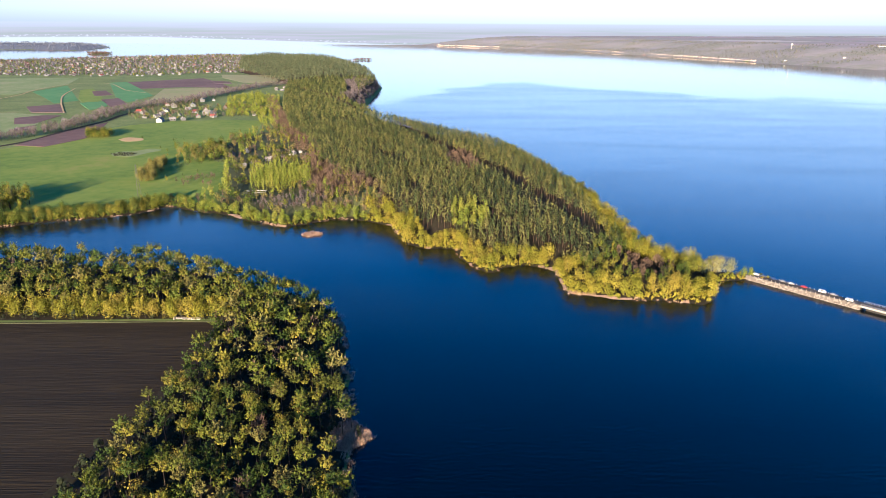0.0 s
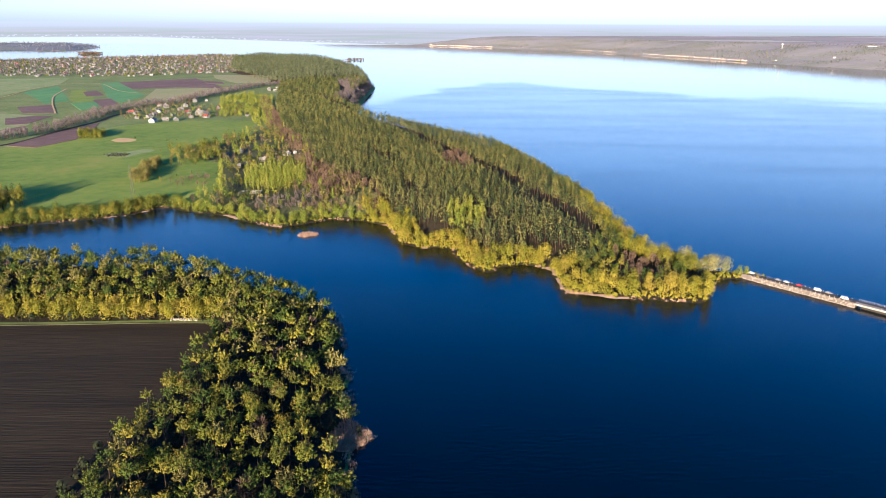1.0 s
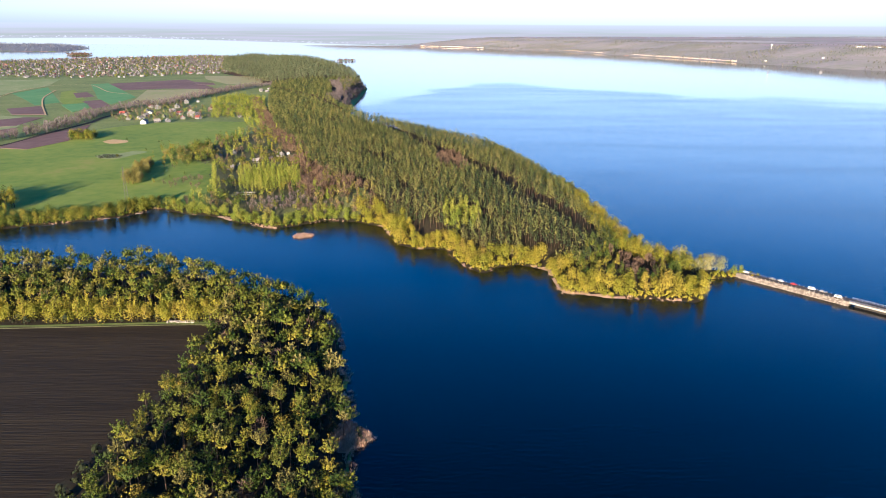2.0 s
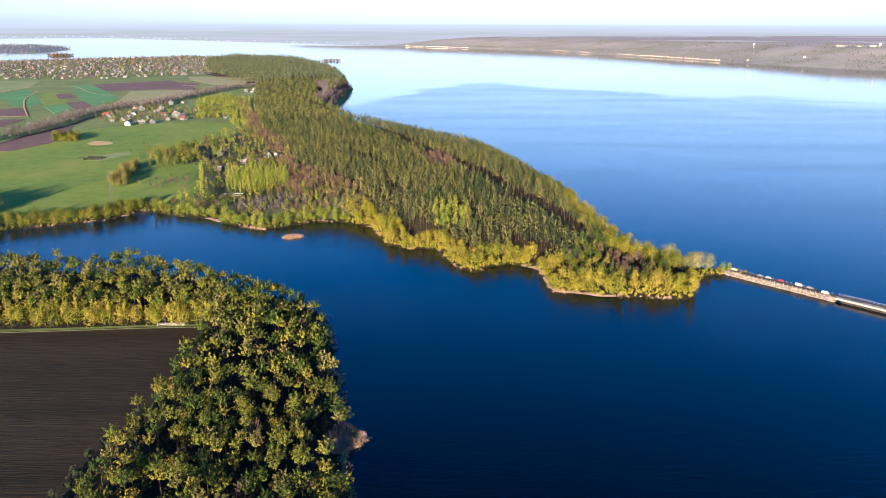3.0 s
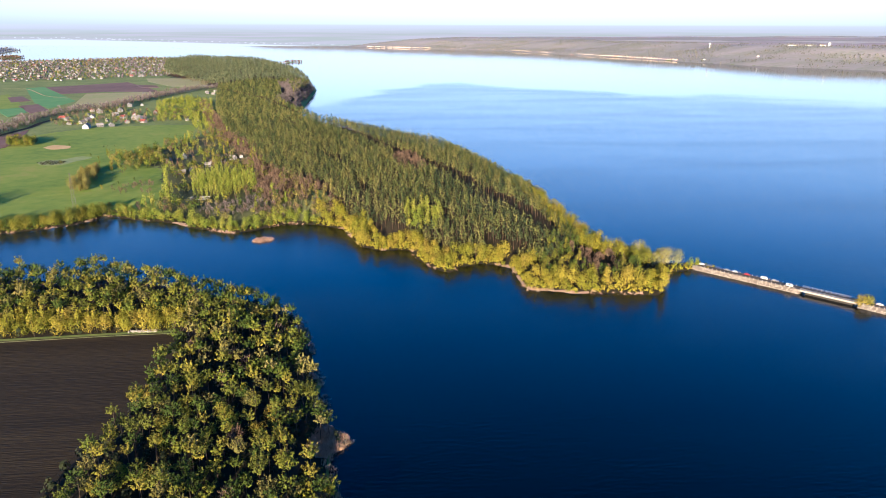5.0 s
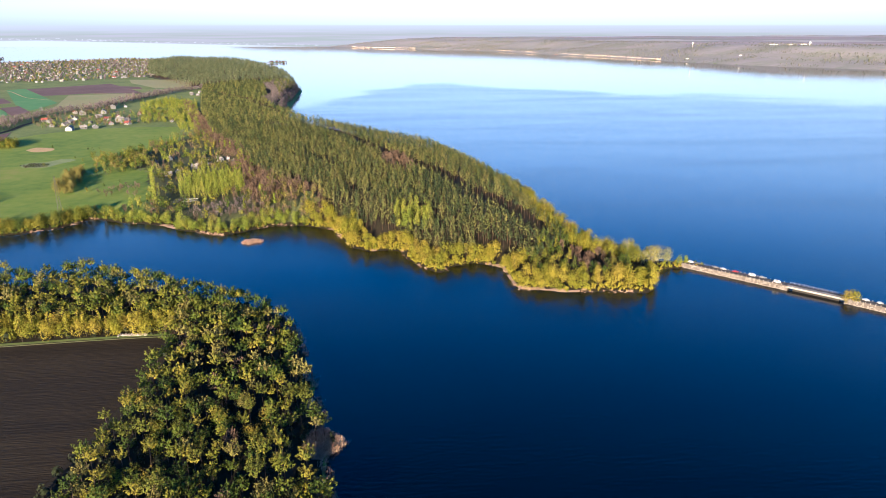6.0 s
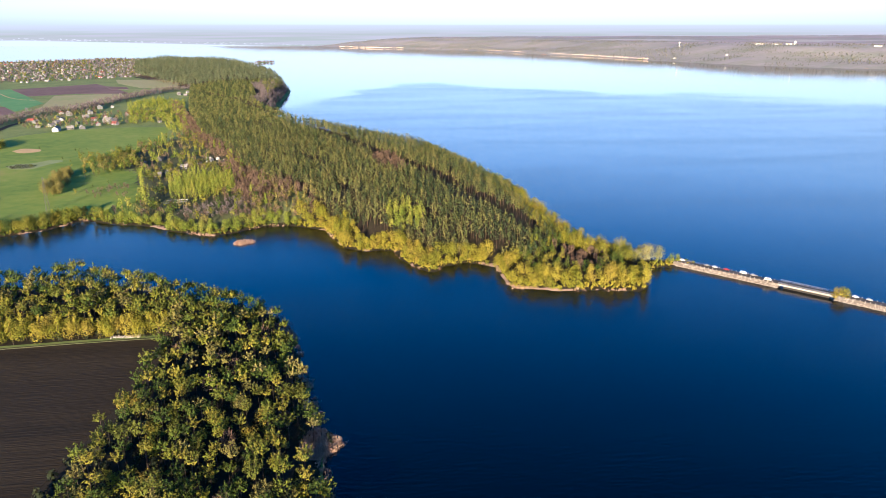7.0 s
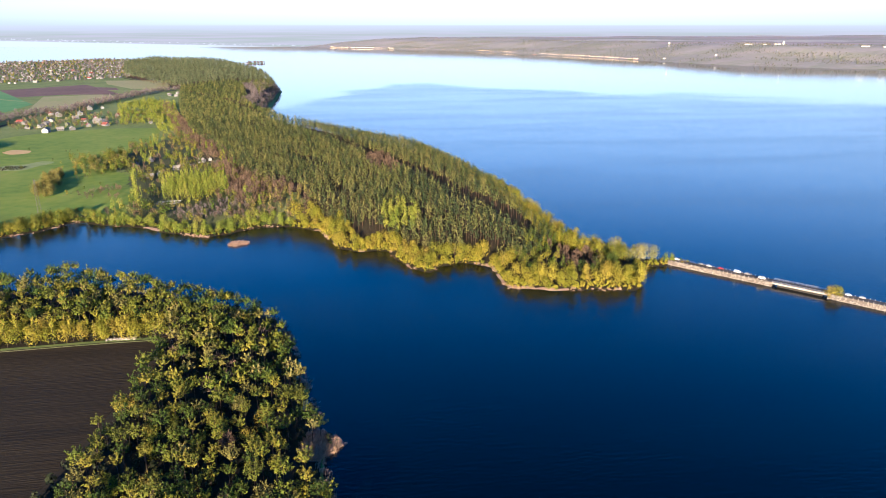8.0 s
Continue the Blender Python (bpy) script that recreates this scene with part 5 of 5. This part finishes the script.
houses(pattern, np.array([(-476, 1169), (-404, 1137), (-401, 1175), (-442, 1157), (-496, 1275), (-455, 1234), (-380, 1140), (-475, 1370), (-458, 1387), (-432, 1099), (-445, 1081), (-416, 1102), (-483, 1206), (-466, 1291),
                          (-510, 1176), (-526, 1195), (-501, 1237), (-517, 1298), (-430, 1199), (-420, 1225), (-389, 1160), (-488, 1126), (-472, 1136), (-395, 1264)]), 102)
pattern = [house("house", "small garden house with grey roof", 7, 5.5, 2.8, SLATE, "garden houses"),
           house("shed", "low pale garden shed", 5, 4, 2.4, SLATE, "garden houses")]
houses(pattern, np.array([(-196, 762), (-193, 774), (-184, 780), (-174, 785), (-166, 791), (-156, 760), (-217, 731), (-207, 736), (-354, 1325), (-322, 1310), (-337, 1341), (-317, 1159), (-300, 1156), (-365, 1588),
                          (-389, 1634), (-376, 1658), (-383, 1613), (-352, 1605), (-249, 798), (-237, 821)]), 103)
pattern = [house("house", "far village house with pale walls", 8.5, 6.5, 2.9, SLATE, "far village houses"),
           house("house", "far village house with red roof", 9, 7, 3, REDROOF, "far village houses"),
           house("house", "far white village house with bright roof", 9, 7, 3.2, CONCRETE, "far village houses")]
houses(pattern, spots(VILLAGE, 110, 104, None, 0.45), 105)
v_trees = spots(NEAR_VILLAGE, 11, 106)
joined_trees("garden_trees", "garden", v_trees[::3], FRESH, BARK, "leafy garden trees among village houses", "wood", (0.4, 0.75), 107)
joined_trees("bare_wood", "far_bare", v_trees[1::3], TWIG, BARK, "leafless garden trees among village houses", "wood", (0.5, 0.9), 108)


# ---- far bank ----
def cliff():
    """The pale clay cliff along the far shore: short faces of uneven height with gaps."""
    r = np.random.default_rng(110)
    line = smooth_line([(-60, 5050), (0, 4960), (314, 4700), (740, 4300), (965, 3880), (1110, 3560), (1245, 3270), (1330, 3030)], 50)
    thing = tagged(new("cliff"), "pale clay cliff along the far lake shore", "cliff")
    d = np.gradient(line, axis=0)
    nrm = np.stack([-d[:, 1], d[:, 0]], -1) / np.linalg.norm(d, axis=1)[:, None]
    inner = line + nrm * 26
    strength = ripple(line[:, 0], line[:, 1], 60, 2) + 0.45 * r.normal(size=len(line)) + 0.35 * smoothstep(-300, 900, line[:, 0])
    k = 0
    while k < len(line) - 1:
        if strength[k] < -0.15:
            k += 1
            continue
        bm, top = bmesh.new(), None
        while k < len(line) - 1 and strength[k] >= -0.15:
            a, b, c = inner[k], inner[k + 1], nrm[k] * 14
            h = 3.2 + 2.6 * min(1.0, strength[k]) + r.uniform(-1.2, 1.5)
            if top is None:
                top = [bm.verts.new((a[0], a[1], 3.0)), bm.verts.new((a[0] + c[0] * 0.4, a[1] + c[1] * 0.4, 3 + h * 0.5)), bm.verts.new((a[0] + c[0], a[1] + c[1], 3.0))]
                bm.faces.new(top)
            nxt = [bm.verts.new((b[0], b[1], 3.0)), bm.verts.new((b[0] + c[0] * 0.4, b[1] + c[1] * 0.4, 3 + h)), bm.verts.new((b[0] + c[0], b[1] + c[1], 3.0))]
            for i in range(2):
                bm.faces.new((top[i], nxt[i], nxt[i + 1], top[i + 1]))
            top = nxt
            k += 1
        bm.faces.new(top)
        bmesh.ops.recalc_face_normals(bm, faces=bm.faces)
        part("cliff_face", bm, CHALK, thing)


cliff()

# ---- reeds ----
SHAPES["reed"] = [(stick((0, 0, -0.2), (0.1, 0, 0.4), 0.05, 0.03, 3), reed_tuft(120 + k)) for k in range(3)]
fan = spots([(-43, 234), (-38, 239), (-29.2, 233), (-28.1, 229.6), (-33, 223), (-39, 220), (-43, 226)], 1.0, 121)
joined_trees("reed_bed", "reed", fan, REED, REED, "fan of dry pinkish brown reeds at the water's edge", "reeds", (0.8, 1.1), 122)
thin = spots([(-65, 358), (-40, 238), (-40, 178), (-19, 158), (-24, 198), (-28, 248), (-45, 318), (-52, 363)], 2.2, 123, lambda x, y: (np.abs(near_sd(x, y) + 0.8) < 2.2) & ragged_gap(x, y, 7, -0.3))
joined_trees("reed_bed", "reed", thin, REED, REED, "thin fringe of dry reeds along the wood", "reeds", (0.5, 0.9), 124)
joined_trees("reed_bed", "reed", spots([(-107, 494), (-101, 490), (-93, 494), (-92, 500), (-100, 503), (-106, 498)], 1.2, 125), REED, REED, "pinkish dry reed islet in the bay", "reeds", (0.5, 0.8), 126)
bank = spots(SHORE_BAND, 2.4, 127, lambda x, y: (np.abs(main_sd(x, y) - 0.4) < 1.8) & (bay_side(x, y) < 6) & ragged_gap(x, y, 11, 0.25))
joined_trees("reed_bed", "reed", bank, REED, REED, "fringe of dry reeds along the bay shore", "reeds", (0.4, 0.7), 128)


# ---- the rest of the far village, too small to pick apart ----
def far_roofs(places, seed):
    """Small gabled blocks with walls and roofs, joined."""
    r = np.random.default_rng(seed)
    V, Q, I = [], [], []
    z = land(places[:, 0], places[:, 1])
    for k, ((x, y), g) in enumerate(zip(places, z)):
        w, d, h, a = r.uniform(2.2, 4.5), r.uniform(2, 3.4), r.uniform(2.2, 3.4), r.uniform(0, 3.14)
        c, s = math.cos(a), math.sin(a)
        local = [(-w, -d, -1), (w, -d, -1), (w, d, -1), (-w, d, -1), (-w, -d, h), (w, -d, h), (w, d, h), (-w, d, h), (-w, 0, h + d * 0.7), (w, 0, h + d * 0.7)]
        V += [(x + px * c - py * s, y + px * s + py * c, g + pz) for px, py, pz in local]
        b = len(V) - 10
        for q, m in (((0, 1, 5, 4), 0), ((2, 3, 7, 6), 0), ((1, 2, 6, 5), 0), ((3, 0, 4, 7), 0), ((4, 5, 9, 8), 1), ((6, 7, 8, 9), 1), ((5, 6, 9, 9), 0), ((7, 4, 8, 8), 0)):
            if q[2] == q[3]:
                continue
            Q.append([b + i for i in q])
            I.append(m if m == 0 else 1 + (r.uniform() < 0.1))
    me = quads_mesh("far_houses", V, Q, [FARPLASTER, SLATE, REDROOF], I)
    tagged(new("far_houses", me), "distant village houses with pale walls and grey roofs", "houses", kind="stuff")


far_roofs(spots(VILLAGE, 44, 140, None, 0.45), 141)


# ---- ruined wall, rubble and far works ----
def ruin():
    thing = tagged(new("ruin"), "pale roofless low building beside the poplars", "ruin")
    x0, x1, y0, y1 = -183, -163, 610, 618
    for a, b, c, d in ((x0, x1, y0, y0 + 0.5), (x0, x1, y1 - 0.5, y1), (x0, x0 + 0.5, y0 + 0.5, y1 - 0.5), (x1 - 0.5, x1, y0 + 0.5, y1 - 0.5)):
        bm = bmesh.new()
        box(bm, a, b, c, d, 2.0, 5.6, 0.08)
        part("wall", bm, PLASTER, thing)


def rubble(name, label, places, size, mat, z):
    r = np.random.default_rng(150)
    thing = tagged(new(name), label, "rubble")
    bm = bmesh.new()
    bmesh.ops.create_icosphere(bm, subdivisions=1, radius=0.5)
    for v in bm.verts:
        v.co *= r.uniform(0.7, 1.25)
    me = bpy.data.meshes.new("stone")
    bm.to_mesh(me)
    bm.free()
    me.materials.append(mat)
    for x, y in places:
        ob = mesh_part("stone", me, thing)
        ob.location = (x, y, z)
        ob.rotation_euler = r.uniform(0, 6.28, 3)
        ob.scale = [size * q for q in r.uniform(0.5, 1.5, 3)]


ruin()
rubble("rubble_heap", "heap of pale rubble and cut branches at the field edge", spots([(-145, 334.7), (-130, 334.8), (-130, 337.8), (-145, 337.7)], 0.9, 151), 1.0, CONCRETE, 2.4)
rubble("rubble_heap", "grey rubble dumped in the meadow", spots([(-397, 806), (-387, 820), (-368, 813), (-363, 793), (-384, 792)], 3.2, 152), 1.4, LITTER, 3.9)


def pylon(x, y, z, high=30.0):
    """A narrow lattice mast: four leaning legs, cross bracing and three arms."""
    thing = tagged(new("power_pylon"), "slender dark steel lattice pylon in the meadow", "pylon")
    wide = lambda k: 1.5 * (1 - k) + 0.3 * k
    corners = ((-1, -1), (1, -1), (1, 1), (-1, 1))
    for a, b in corners:
        me = quads_mesh("leg", *stick((a * wide(0), b * wide(0), -0.5), (a * wide(1), b * wide(1), high), 0.08, 0.05, 4), [DULLSTEEL])
        mesh_part("leg", me, thing)
    levels = [k / 9 for k in range(10)]
    for (a, b), (c, d) in zip(corners, corners[1:] + corners[:1]):
        pieces = []
        for lo, hi in zip(levels, levels[1:]):
            p, q = wide(lo), wide(hi)
            pieces += [stick((a * p, b * p, lo * high), (c * q, d * q, hi * high), 0.035, 0.035, 3), stick((c * p, d * p, lo * high), (a * q, b * q, hi * high), 0.035, 0.035, 3)]
        mesh_part("bracing", quads_mesh("bracing", *joined(pieces), [DULLSTEEL]), thing)
    for k, reach in ((0.76, 3.6), (0.87, 4.4), (0.97, 3.2)):
        mesh_part("cross_arm", quads_mesh("cross_arm", *joined([stick((0, -reach, k * high), (0, reach, k * high), 0.08, 0.08, 4), stick((0, -reach, k * high), (0, 0, k * high + 1.2), 0.035, 0.035, 3), stick((0, reach, k * high), (0, 0, k * high + 1.2), 0.035, 0.035, 3)]), [DULLSTEEL]), thing)
    thing.matrix_basis = pose(x, y, z, 0, 0, 35)


pylon(-273, 597, 3.5)


def water_tower(x, y, z):
    thing = tagged(new("water_tower"), "white water tower on the far bank", "water tower")
    bm = bmesh.new()
    bmesh.ops.create_cone(bm, cap_ends=True, segments=12, radius1=2.2, radius2=1.6, depth=16, matrix=Matrix.Translation((0, 0, 6)))
    part("shaft", bm, PLASTER, thing)
    bm = bmesh.new()
    bmesh.ops.create_cone(bm, cap_ends=True, segments=14, radius1=2.5, radius2=5.5, depth=5, matrix=Matrix.Translation((0, 0, 16)))
    bmesh.ops.create_cone(bm, cap_ends=True, segments=14, radius1=5.5, radius2=2.0, depth=3, matrix=Matrix.Translation((0, 0, 20)))
    part("tank", bm, WHITE, thing, "white steel tank")
    thing.location = (x, y, z)


def works(x, y, w, d, h, dome=0.0):
    thing = tagged(new("farm_building"), "long white farm building on the far plateau", "building", "far plateau buildings")
    bm = bmesh.new()
    box(bm, -w / 2, w / 2, -d / 2, d / 2, -3, h, 0.3)
    part("wall", bm, WHITE, thing)
    bm = bmesh.new()
    box(bm, -w / 2 - 0.5, w / 2 + 0.5, -d / 2 - 0.5, d / 2 + 0.5, h, h + 1.2, 0.4)
    part("roof", bm, CONCRETE, thing)
    thing.matrix_basis = pose(x, y, float(land(np.array([x]), np.array([y]))[0]), 0, 0, -35)
    if dome:
        ob = tagged(new("silo"), "white round silo on the far plateau", "silo")
        bm = bmesh.new()
        bmesh.ops.create_cone(bm, cap_ends=True, segments=16, radius1=dome, radius2=dome, depth=14, matrix=Matrix.Translation((0, 0, 5)))
        part("shaft", bm, WHITE, ob)
        bm = bmesh.new()
        bmesh.ops.create_uvsphere(bm, u_segments=16, v_segments=8, radius=dome, matrix=Matrix.Translation((0, 0, 12)))
        part("dome", bm, WHITE, ob)
        ob.location = (x + w * 0.8, y - w * 0.6, float(land(np.array([x]), np.array([y]))[0]))


WHITE = material("white_painted_metal", [(0.40, 0.40, 0.39), (0.58, 0.58, 0.57)], 6, 6, 0.6)
water_tower(1606, 3239, 52)
for x, y, w, d, h, dome in ((1880, 3010, 34, 9, 3.2, 0), (1935, 2975, 26, 8, 3.2, 0), (1985, 2945, 24, 9, 5.0, 5), (1640, 2860, 9, 7, 3.5, 0), (1450, 2960, 8, 6, 3, 0), (2230, 2700, 30, 8, 3.2, 0), (2290, 2650, 26, 8, 3.2, 0)):
    works(x, y, w, d, h, dome)
